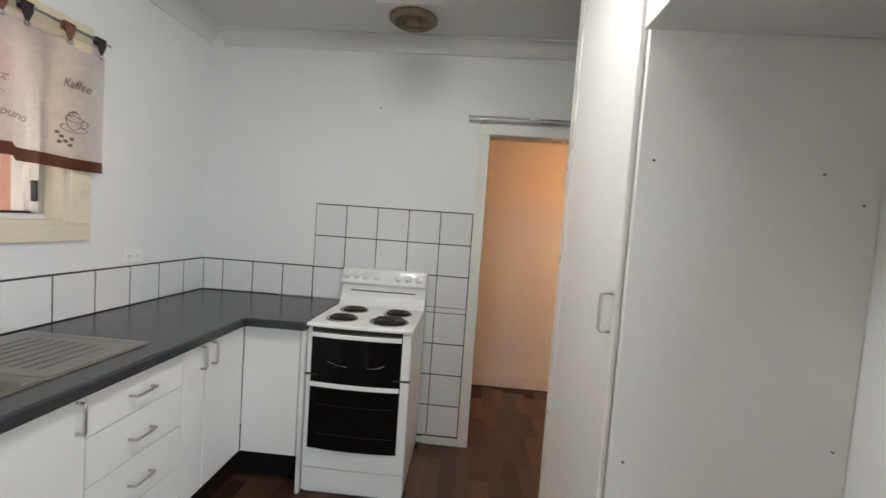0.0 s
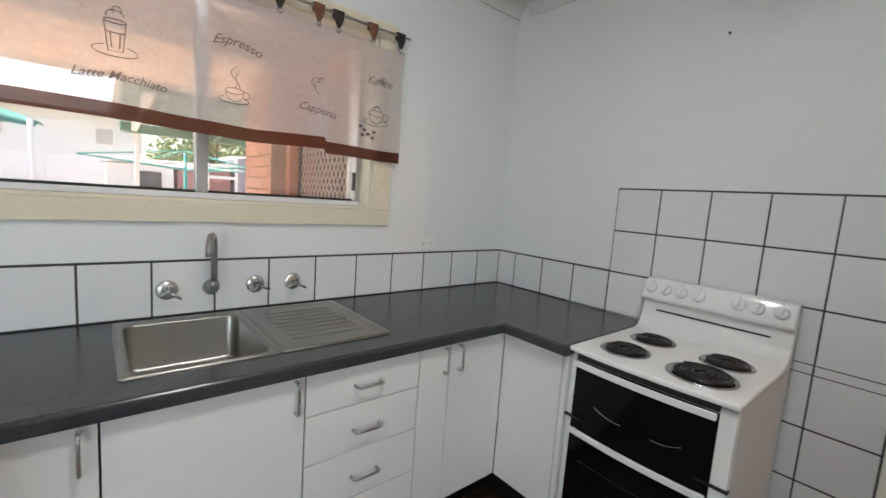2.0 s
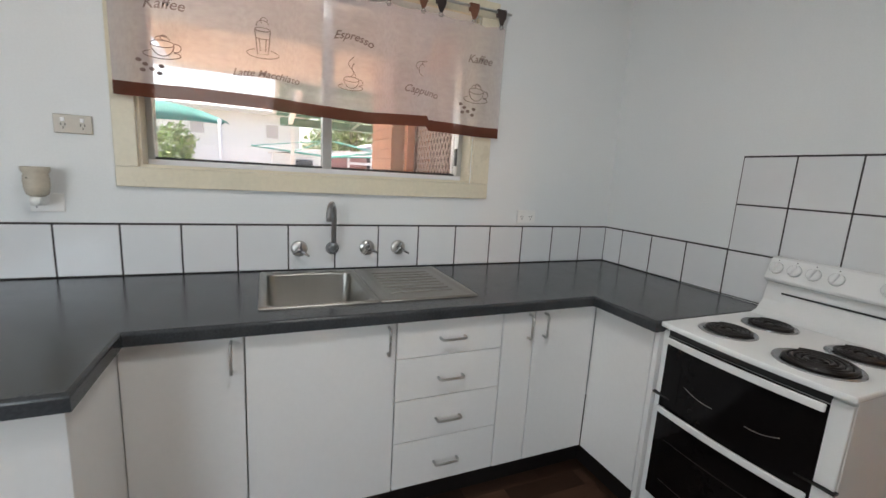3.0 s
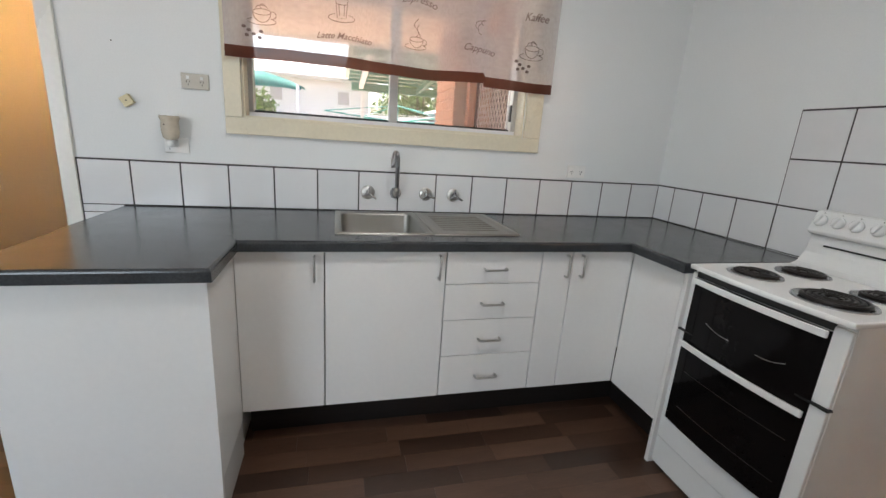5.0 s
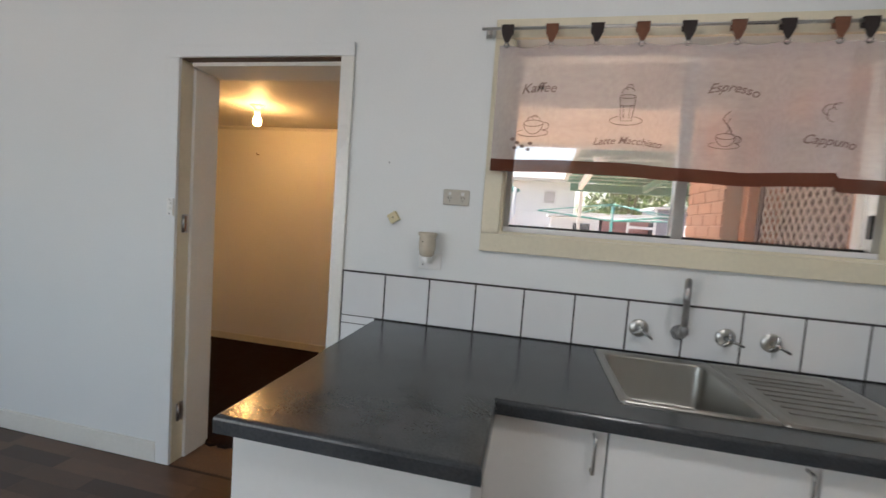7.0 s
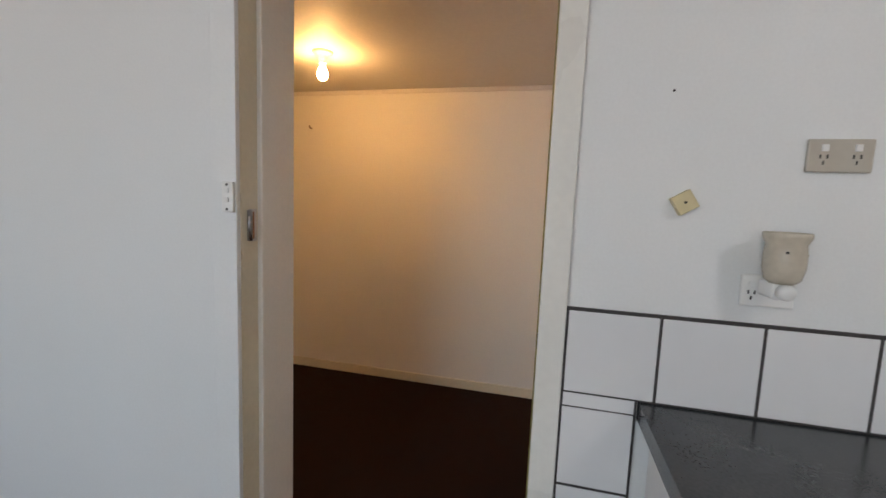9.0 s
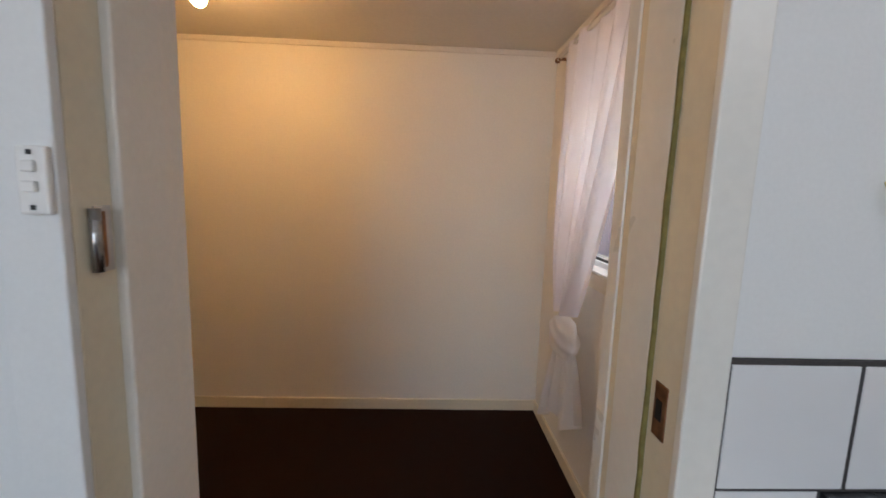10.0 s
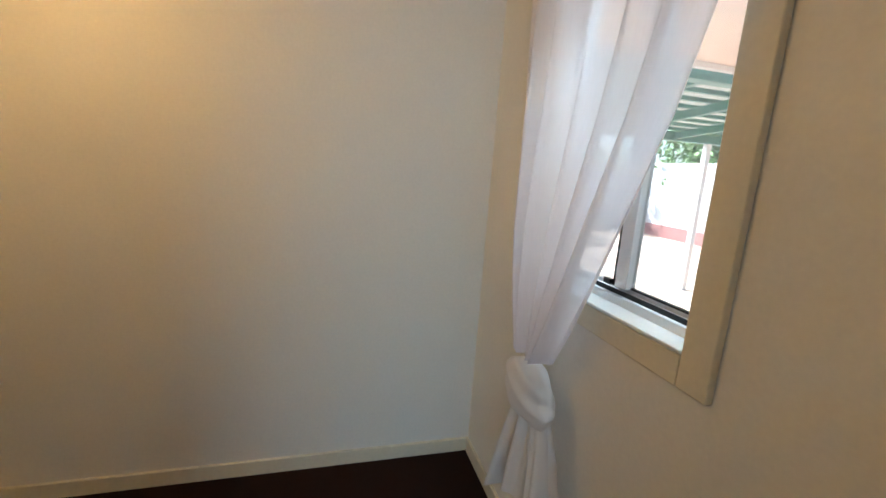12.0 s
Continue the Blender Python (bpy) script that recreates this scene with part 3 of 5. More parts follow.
part("drainer", loft([rounded(0.05, 0.556, -1.544, -1.15, 0.012, 0.9008), rounded(0.051, 0.555, -1.543, -1.151, 0.012, 0.9065),
                      rounded(0.066, 0.540, -1.530, -1.168, 0.02, 0.9065), rounded(0.085, 0.525, -1.505, -1.185, 0.02, 0.9022)]), M_STEEL, sk)
for k in range(8):
    x = 0.14 + 0.045 * k
    part("rib", prism([(x - 0.006, 0.9022), (x - 0.003, 0.9058), (x + 0.003, 0.9058), (x + 0.006, 0.9022)], 0, "y", -1.48, -1.22), M_STEEL, sk)


def tap(y, turn):
    t = thing("wall_tap", (0.012, y, 1.0), "chrome wall tap with cross lever handle above the sink", "tap", "wall taps")
    mx = Matrix.Translation((0.010, y, 1.0)) @ pose(0, 0, 0, 0, 90, 0)
    part("flange", lathe([(0.036, 0), (0.036, 0.004), (0.031, 0.009), (0.016, 0.013)], mx), M_NICKEL, t)
    part("stem", lathe([(0.011, 0.010), (0.010, 0.034), (0.011, 0.038), (0.011, 0.048), (0.008, 0.052), (0.0, 0.053)], mx), M_CHROME, t)
    bm = None
    for k, n in ((0, 0.048), (1, 0.034), (2, 0.034)):
        a = radians(turn + 120 * k)
        bm = tube([(0.055, y, 1.0), (0.060, y + n * math.cos(a), 1.0 + n * math.sin(a))], [0.0065, 0.0045], bm=bm)
    part("handle", bm, M_CHROME, t)
    return t


tap(-1.781, -35)
tap(-1.475, -20)
tap(-1.322, -28)
sp = thing("sink_spout", (0.012, -1.637, 1.0), "chrome gooseneck wall spout over the sink", "tap")
part("flange", lathe([(0.030, 0), (0.030, 0.004), (0.022, 0.014), (0.016, 0.03), (0.0, 0.031)], Matrix.Translation((0.010, -1.637, 1.0)) @ pose(0, 0, 0, 0, 90, 0)), M_CHROME, sp)
pts = [(0.02, -1.637, 1.0), (0.045, -1.637, 1.0), (0.058, -1.637, 1.008), (0.062, -1.637, 1.022), (0.062, -1.637, 1.16)]
pts += [(0.062 + 0.052 * (1 - math.cos(radians(a))), -1.637, 1.16 + 0.052 * math.sin(radians(a))) for a in range(20, 181, 20)]
pts += [(0.166, -1.637, 1.142)]
swing = Matrix.Translation((0.062, -1.637, 0)) @ pose(0, 0, 0, 0, 0, -20) @ Matrix.Translation((-0.062, 1.637, 0))
part("inlet", tube(pts[:4], 0.0125, 14), M_CHROME, sp)
part("collar", lathe([(0.017, 1.005), (0.017, 1.028), (0.013, 1.034), (0.0, 1.034)], pose(0.062, -1.637, 0)), M_CHROME, sp)
part("pipe", tube([swing @ Vector(p) for p in pts[3:]], 0.0115, 14), M_CHROME, sp, "swivelled gooseneck pipe")

# ---- cooker ----
st = thing("electric_cooker", (1.25, -0.35, 0.0), "white freestanding electric cooker with four coil hotplates", "cooker")
part("body", box(0.974, 1.502, -0.610, -0.035, 0.045, 0.893, 0.003), M_ENAMEL, st)


def bulge(x0, x1, y, amount, z0, z1, back, bevel=0.0):
    n = 14
    o = [(x0 + (x1 - x0) * k / n, y - amount * (1 - (2 * k / n - 1) ** 2)) for k in range(n + 1)]
    return prism(o + [(x1, y + back), (x0, y + back)], 0, "z", z0, z1, bevel)


def bow(x):
    """How far the curved front stands out at x."""
    return 0.014 * (1 - ((x - 1.228) / 0.230) ** 2)


part("bottom_panel", bulge(0.975, 1.501, -0.622, 0.003, 0.035, 0.157, 0.012, 0.002), M_ENAMEL, st)
lo = part("oven_door", bulge(0.975, 1.501, -0.624, 0.006, 0.161, 0.643, 0.014, 0.003), M_ENAMEL, st, "white lower oven door")
part("glass", bulge(0.998, 1.458, -0.6275, 0.014, 0.264, 0.641, 0.006), M_OVEN, lo, "black oven glass")
up = part("grill_door", bulge(0.975, 1.501, -0.624, 0.006, 0.651, 0.882, 0.014, 0.003), M_ENAMEL, st, "white upper grill door")
part("glass", bulge(0.998, 1.458, -0.6275, 0.014, 0.641, 0.866, 0.006), M_OVEN, up, "black grill glass")
part("vent_strip", bulge(0.998, 1.458, -0.6265, 0.006, 0.868, 0.8925, 0.006), M_BLACK, st)
part("seam", box(0.970, 1.506, -0.632, -0.611, 0.644, 0.650), M_BLACK, st)
for z, par in ((0.603, lo), (0.856, up)):
    n = 14
    xs_ = [1.001 + 0.454 * k / n for k in range(n + 1)]
    o = [(x, -0.645 - bow(x)) for x in xs_] + [(x, -0.634 - bow(x)) for x in reversed(xs_)]
    h = part("handle", prism(o, 0, "z", z - 0.011, z + 0.011, 0.003), M_ENAMEL, par, "white curved flat bar handle")
    for x in (1.012, 1.430):
        part("bracket", box(x, x + 0.014, -0.6345 - bow(x), -0.627, z - 0.007, z + 0.007), M_ENAMEL, h)
for z in (0.345, 0.497):
    part("oven_rack", tube([(1.045 + 0.385 * k / 10, -0.6285 - bow(1.045 + 0.385 * k / 10), z) for k in range(11)], 0.0016, 6), M_COIL, lo)
for x0, x1, s_ in ((1.087, 1.190, 1), (1.287, 1.375, -1)):
    part("grill_rail", tube([(x0 + (x1 - x0) * k / 8, -0.6285 - bow(x0 + (x1 - x0) * k / 8), 0.712 + 0.018 * s_ * (0.5 - k / 8) - 0.007 * math.sin(math.pi * k / 8)) for k in range(9)], 0.0011, 6), M_NICKEL, up)
part("cooktop", bulge(0.968, 1.508, -0.640, 0.016, 0.8935, 0.912, 0.608, 0.006), M_ENAMEL, st, "white enamel hob top")
part("backguard", prism([(-0.032, 0.90), (-0.032, 1.128), (-0.062, 1.136), (-0.088, 1.128), (-0.118, 1.052), (-0.108, 1.040), (-0.085, 1.034), (-0.098, 0.965), (-0.128, 0.925), (-0.165, 0.9115)], 0, "x", 0.974, 1.506, 0.004), M_ENAMEL, st, "white control panel at the back", True)
part("trim_slot", box(1.035, 1.440, -0.0975, -0.09, 0.996, 1.002), M_BLACK, st)
tilt = Matrix.Translation((0, 0, 0)) @ pose(0, 0, 0, 90 - 21, 0, 0)
for x in (1.006, 1.067, 1.127, 1.194, 1.332, 1.392, 1.463):
    mk = Matrix.Translation((x, -0.1045, 1.094)) @ tilt
    kn = part("knob", lathe([(0.023, 0), (0.022, 0.008), (0.018, 0.013), (0.0, 0.014)], mk), M_ENAMEL, st)
    bm = box(-0.005, 0.005, -0.018, 0.018, 0.012, 0.024, 0.002)
    bm.transform(mk @ pose(0, 0, 0, 0, 0, -18))
    part("grip", bm, M_ENAMEL, kn)
    bm = box(-0.0015, 0.0015, 0.030, 0.033, 0.0, 0.0016)
    bm.transform(mk)
    part("marker", bm, M_BLACK, kn)
for x, y, r in ((1.108, -0.498, 0.074), (1.111, -0.278, 0.072), (1.360, -0.500, 0.092), (1.370, -0.292, 0.074)):
    hp = part("drip_ring", lathe([(r + 0.012, 0.9122), (r + 0.010, 0.9165), (r + 0.004, 0.9165), (r, 0.9140), (r * 0.9, 0.9125), (0.0, 0.9125)], pose(x, y, 0), 32), M_CHROME, st, "bright ring and dished pan")
    turns = 4.4
    pts = []
    for k in range(int(turns * 20) + 1):
        a = k / 20 * math.tau
        q = 0.018 + (r - 0.022) * k / (turns * 20)
        pts.append((x + q * math.cos(a), y + q * math.sin(a), 0.9195))
    part("coil", tube(pts, (r - 0.022) / turns * 0.43, 8), M_COIL, hp, "dark spiral heating coil")
    part("hub", lathe([(0.013, 0.913), (0.013, 0.920), (0.010, 0.922), (0.0, 0.922)], pose(x, y, 0)), M_COIL, hp)
for x in (1.0, 1.5):
    for y in (-0.57, -0.08):
        part("foot", lathe([(0.016, 0.012), (0.016, 0.041)], pose(x, y, 0), 12), M_BLACK, st)
part("plinth", box(0.98, 1.496, -0.600, -0.585, 0.014, 0.044), M_ENAMEL, st)
st.location.z = -0.012

# ---- pantry and fridge space ----
PX, PY0, PY1 = 2.16, -1.575, -0.86
pn = thing("pantry_cupboard", (2.45, -1.2, 0), "tall white laminate pantry cupboard with one door", "cupboard")
part("side_panel", box(PX - 0.003, 2.738, PY0, PY0 + 0.018, 0.0, CEIL - 0.002, 0.001), M_CAB, pn, "grey-white side panel with old screw holes")
part("side_panel", box(PX, 2.738, PY1 - 0.018, PY1, 0.0, CEIL - 0.002, 0.001), M_CAB, pn)
part("back", box(2.72, 2.738, PY0 + 0.018, PY1 - 0.018, 0.0, CEIL - 0.002), M_CABEDGE, pn)
part("kick", box(PX + 0.04, PX + 0.055, PY0 + 0.018, PY1 - 0.018, 0.0, 0.10), M_CAB, pn)
d = part("door", box(PX - 0.020, PX - 0.002, PY0 + 0.022, PY1 - 0.075, 0.10, CEIL - 0.03, 0.002), M_CAB, pn, "tall white door")
part("stile", box(PX - 0.024, PX - 0.002, PY1 - 0.072, PY1 + 0.004, 0.0, CEIL - 0.002, 0.003), M_TRIM, pn, "white painted corner strip")
handle("handle", (PX - 0.020, -1.532, 1.285), (PX - 0.020, -1.532, 1.18), (-1, 0, 0), d, 0.005, 0.03)
for x, z in ((2.194, 1.63), (2.60, 1.62), (2.70, 1.55), (2.19, 0.85), (2.70, 0.93)):
    part("screw_hole", lathe([(0.0035, 0), (0.0035, 0.0012), (0.0, 0.0012)], Matrix.Translation((x, PY0, z)) @ pose(0, 0, 0, 90), 10), M_BLACK, pn)
oc = thing("overhead_cupboard", (2.45, -2.0, 1.95), "white laminate cupboard above the empty fridge space", "cupboard")
part("body", box(PX, 2.738, -2.498, PY0 - 0.002, 1.946, CEIL - 0.002), M_CAB, oc)
part("door", box(PX - 0.020, PX - 0.002, -2.03, PY0 - 0.004, 1.944, CEIL - 0.03, 0.002), M_CAB, oc)
part("door", box(PX - 0.020, PX - 0.002, -2.496, -2.035, 1.944, CEIL - 0.03, 0.002), M_CAB, oc)

# ---- ceiling and wall fittings ----
ef = thing("exhaust_fan", (1.35, -0.27, CEIL), "round grimy beige exhaust fan in the ceiling above the cooker", "exhaust fan")
part("ring", lathe([(0.135, 0), (0.135, -0.010), (0.118, -0.024), (0.10, -0.026), (0.098, -0.012)], pose(1.35, -0.27, CEIL - 0.0005), 32), M_FAN, ef)
part("hub", lathe([(0.045, 0.0), (0.045, -0.024), (0.03, -0.028), (0, -0.028)], pose(1.35, -0.27, CEIL - 0.002)), M_FAN, ef)
for r in (0.058, 0.072, 0.086):
    part("grille_ring", tube([(1.35 + r * math.cos(a * math.tau / 28), -0.27 + r * math.sin(a * math.tau / 28), CEIL - 0.018) for a in range(28)], 0.003, 6, closed=True), M_FAN, ef)
cl = thing("ceiling_light", (1.34, -0.68, CEIL), "white square ceiling light fitting beside the fan", "ceiling light")
part("base", box(1.174, 1.55, -0.87, -0.50, CEIL - 0.022, CEIL - 0.001, 0.004), M_PLASTIC, cl)
part("rim", box(1.19, 1.535, -0.855, -0.515, CEIL - 0.05, CEIL - 0.0225, 0.01), M_PLASTIC, cl)
OLX, OLY = 1.58, -1.62
ol = thing("oyster_light", (OLX, OLY, CEIL), "round opal ceiling light, lit", "ceiling light")
part("base", lathe([(0.15, 0), (0.15, -0.02), (0.14, -0.024)], pose(OLX, OLY, CEIL - 0.001), 32), M_PLASTIC, ol)
part("diffuser", lathe([(0.138, -0.024), (0.12, -0.05), (0.07, -0.068), (0, -0.074)], pose(OLX, OLY, CEIL), 32), M_LIT, ol)

cr = thing("curtain_rod", (1.7, -0.05, 2.105), "thin double metal curtain rod above the doorway", "curtain rod")
part("rod", tube([(1.690, -0.055, 2.106), (2.70, -0.055, 2.106)], 0.006), M_NICKEL, cr)
part("rod", tube([(1.697, -0.03, 2.090), (2.70, -0.03, 2.090)], 0.005), M_NICKEL, cr)
for x in (1.775, 2.62):
    part("bracket", box(x - 0.006, x + 0.006, -0.062, -0.019, 2.082, 2.094, 0.001), M_NICKEL, cr)
    part("plate", box(x - 0.012, x + 0.012, -0.0195, -0.0, 2.076, 2.122, 0.001), M_NICKEL, cr)
n2 = thing("nail_hole", (0, -2.86, 1.6), "tiny dark nail hole in the wall", "nail")
part("hole", lathe([(0.003, 0), (0.003, 0.0015), (0, 0.0015)], Matrix.Translation((0, -2.86, 1.60)) @ pose(0, 0, 0, 0, 90, 0), 8), M_BLACK, n2)
nl = thing("wall_nail", (1.135, 0, 2.14), "small dark nail in the wall", "nail")
part("nail", tube([(1.135, 0.0, 2.14), (1.135, -0.014, 2.142)], 0.0035), M_BLACK, nl)


def outlet(y, z, w, h, label, holes, kind="power outlet", m=M_PLASTIC):
    o = thing("power_outlet", (0, y, z), label, kind, "switch plates")
    part("plate", box(0.0, 0.009, y - w / 2, y + w / 2, z - h / 2, z + h / 2, 0.003), m, o)
    for dy, dz in holes:
        r = part("rocker", box(0.009, 0.013, y + dy - 0.006, y + dy + 0.006, z + dz + 0.006, z + dz + 0.020, 0.001), M_PLASTIC, o)
        for q in (-0.006, 0.006):
            part("slot", box(0.0088, 0.0096, y + dy + q - 0.0016, y + dy + q + 0.0016, z + dz - 0.008, z + dz), M_BLACK, o)
        part("slot", box(0.0088, 0.0096, y + dy - 0.0015, y + dy + 0.0015, z + dz - 0.020, z + dz - 0.012), M_BLACK, o)
    return o


outlet(-0.59, 1.160, 0.115, 0.070, "white double power outlet above the tiles", [(-0.028, 0.004), (0.028, 0.004)])
outlet(-2.55, 1.465, 0.112, 0.066, "aged beige double power outlet beside the window", [(-0.028, 0.002), (0.028, 0.002)], m=M_OLD)
outlet(-2.645, 1.182, 0.100, 0.068, "white power outlet holding a plug-in warmer", [(-0.03, 0.0)])
sw = thing("light_switch", (0, -4.0, 1.33), "narrow white two-gang light switch on the architrave", "light switch")
part("plate", box(0.017, 0.028, -3.994, -3.957, 1.29, 1.375, 0.003), M_PLASTIC, sw)
for z in (1.325, 1.35):
    part("rocker", box(0.028, 0.034, -3.984, -3.968, z - 0.007, z + 0.007, 0.002), M_PLASTIC, sw)
for z in (1.299, 1.367):
    part("screw", box(0.0278, 0.0295, -3.979, -3.973, z - 0.003, z + 0.003), M_BLACK, sw)
cb = thing("cable_cover", (0, -2.822, 1.362), "small yellowed plastic box stuck askew on the wall", "cable box")
bm = box(0.0, 0.022, -0.021, 0.021, -0.021, 0.021, 0.002)
bm.transform(Matrix.Translation((0, -2.822, 1.362)) @ pose(0, 0, 0, 32, 0, 0))
part("cover", bm, M_AGED, cb)
bm = lathe([(0.003, 0.0218), (0.003, 0.0232), (0, 0.0232)], Matrix.Translation((0, -2.822, 1.362)) @ pose(0, 0, 0, 0, 90, 0), 10)
part("screw", bm, M_BLACK, cb)
wx = thing("wax_warmer", (0.06, -2.650, 1.2), "cream ceramic plug-in wax warmer", "wax warmer")
mw = pose(0.062, -2.648, 1.208) @ Matrix.Diagonal((0.76, 0.76, 1.06, 1))
part("bowl", lathe([(0.026, 0.0), (0.040, 0.008), (0.0465, 0.030), (0.047, 0.055), (0.044, 0.074), (0.052, 0.086), (0.053, 0.094), (0.049, 0.096), (0.042, 0.086), (0.030, 0.078), (0, 0.076)], mw), M_CERAMIC, wx)
part("plug", box(0.014, 0.075, -2.668, -2.632, 1.176, 1.210, 0.006), M_PLASTIC, wx)
part("dial", lathe([(0.016, 0), (0.016, 0.012), (0.012, 0.018), (0, 0.018)], Matrix.Translation((0.075, -2.648, 1.193)) @ pose(0, 0, 0, 0, 90, 0), 16), M_PLASTIC, wx)
part("pinhole", lathe([(0.003, 0.0), (0.003, 0.002), (0, 0.002)], Matrix.Translation((0.0955, -2.660, 1.272)) @ pose(0, 0, 0, 0, 90, -20), 8), M_BLACK, wx)
av = thing("wall_vent", (0.3, -5.65, 2.28), "grey rectangular air vent high on the end wall", "wall vent")
part("frame", box(0.05, 0.30, -5.65, -5.638, 2.21, 2.35, 0.003), M_CABEDGE, av)
for k in range(6):
    part("slat", box(0.062, 0.288, -5.638, -5.630, 2.222 + 0.02 * k, 2.232 + 0.02 * k, 0.001), M_CABEDGE, av)

# ---- valance on the kitchen window ----
RZ, RX = 2.133, 0.060
vr = thing("valance_rod", (RX, -1.65, RZ), "thin metal curtain rod across the kitchen window", "curtain rod")
part("rod", tube([(RX, -2.485, RZ + 0.002), (RX, -0.812, RZ + 0.002)], 0.006), M_NICKEL, vr)
for y in (-2.46, -0.845):
    part("bracket", box(0.0, RX + 0.004, y - 0.005, y + 0.005, RZ - 0.003, RZ + 0.007, 0.001), M_NICKEL, vr)
    part("plate", box(0.019, 0.024, y - 0.012, y + 0.012, RZ - 0.02, RZ + 0.02, 0.001), M_NICKEL, vr)
CY0, CY1, FOLD = -2.412, -0.836, -1.215


def hem(y):
    """Height of the cloth's lower edge."""
    u = (y - CY0) / (CY1 - CY0)
    return 1.574 - 0.006 * u + 0.010 * math.sin(5.2 * u + 0.6) + (0.018 * (y + 1.5) / 0.285 if -1.5 < y < FOLD else 0.0) - 0.008 * max(0, (u - 0.8) / 0.2)


def cloth(y, z):
    """How far the hanging cloth stands off the wall."""
    k = 0.35 + 0.65 * min(1, max(0, (2.08 - z) / 0.45))
    return RX - 0.004 + k * (0.011 * math.sin(9.2 * y + 0.8) + 0.006 * math.sin(23 * y + 1.2)) + 0.010 * k * max(0, 1 - abs(y - FOLD) / 0.05)


vl = thing("valance_curtain", (RX, -1.62, 1.6), "sheer white cafe valance with brown hem and coffee prints", "curtain")
TABS = (-2.384, -2.214, -2.048, -1.888, -1.732, -1.573, -1.420, -1.264, -1.179, -1.014, -0.868)


def sheet(z_of, y0=CY0, y1=CY1, ny=150, nz=10):
    b = bmesh.new()
    g = []
    for i in range(ny + 1):
        y = y0 + (y1 - y0) * i / ny
        za, zb = z_of(y)
        g.append([b.verts.new((cloth(y, za + (zb - za) * j / nz), y, za + (zb - za) * j / nz)) for j in range(nz + 1)])
    for i in range(ny):
        for j in range(nz):
            b.faces.new((g[i][j], g[i + 1][j], g[i + 1][j + 1], g[i][j + 1])).smooth = True
    return b


def top_edge(y):
    d = min(abs(y - t) for t in TABS)
    return 2.072 - 0.012 * min(1, d / 0.08)


part("cloth", sheet(lambda y: (hem(y) + 0.049, top_edge(y))), M_VALANCE, vl, "sheer white cloth")
for ya, yb in ((-1.305, FOLD), (-1.435, -1.395), (-0.935, -0.905), (-2.412, -2.375), (-1.66, -1.635)):
    part("pleat", sheet(lambda y: (hem(y) + 0.05, top_edge(y) - 0.004), ya, yb, 10), M_VALANCE, vl).location.x = -0.004
part("hem_band", sheet(lambda y: (hem(y), hem(y) + 0.049), nz=3), M_BAND, vl, "dark brown hem band")
part("top_hem", sheet(lambda y: (top_edge(y) - 0.03, top_edge(y) + 0.002), nz=2), M_VALANCE, vl)
for k, y in enumerate(TABS):
    dark = k % 2 == 0 if k < 8 else k != 9
    o = [(y - 0.024, RZ + 0.012), (y + 0.024, RZ + 0.012), (y + 0.022, RZ - 0.02), (y + 0.006, RZ - 0.058), (y - 0.006, RZ - 0.058), (y - 0.022, RZ - 0.02)]
    t = part("tab", prism(o, 0, "x", RX + 0.0065, RX + 0.0095), M_TABD if dark else M_TABB, vl, "dark brown felt tab" if dark else "tan brown felt tab")
    part("tab_back", prism(o[:3] + o[5:], 0, "x", RX - 0.0095, RX - 0.0065), M_TABD if dark else M_TABB, t)
    part("tab_top", box(RX - 0.0095, RX + 0.0095, y - 0.023, y + 0.023, RZ + 0.010, RZ + 0.013), M_TABD if dark else M_TABB, t)
    part("eyelet", tube([(RX + 0.008, y + 0.009 * math.cos(a * math.tau / 12), RZ - 0.066 + 0.009 * math.sin(a * math.tau / 12)) for a in range(12)], 0.0025, 6, closed=True), M_CHROME, t)


def lettering(text, y, z, size, turn=0.0, wave=0.0):
    cu = bpy.data.curves.new("lettering", "FONT")
    cu.body, cu.size, cu.shear, cu.align_x, cu.align_y = text, size, 0.35, "CENTER", "CENTER"
    cu.offset = 0.0004
    tmp = bpy.data.objects.new("tmp", cu)
    scene.collection.objects.link(tmp)
    bpy.context.view_layer.update()
    me = bpy.data.meshes.new_from_object(tmp.evaluated_get(bpy.context.evaluated_depsgraph_get()))
    bpy.data.objects.remove(tmp)
    ca, sa = math.cos(radians(turn)), math.sin(radians(turn))
    for v in me.vertices:
        u, w = v.co.x, v.co.y
        w += wave * math.cos(u * 20)
        yy, zz = y + u * ca - w * sa, z + u * sa + w * ca
        v.co = (cloth(yy, zz) + 0.0025, yy, zz)
    me.materials.clear()
    me.materials.append(M_PRINT)
    ob = new("lettering", me)
    ob.parent, ob.matrix_parent_inverse = vl, Matrix.Translation(-vl.location)
    return tagged(ob, "dark brown printed word " + text)


def ink(strokes, r=0.0014):
    bm = None
    for s in strokes:
        bm = tube([(cloth(y, z) + 0.0025, y, z) for y, z in s], r, 5, bm=bm)
    return part("coffee_print", bm, M_PRINT, vl, "line drawing of a coffee drink")


def oval(y, z, a, b_, t0=0, t1=360, n=18):
    return [(y + a * math.cos(radians(t0 + (t1 - t0) * k / n)), z + b_ * math.sin(radians(t0 + (t1 - t0) * k / n))) for k in range(n + 1)]


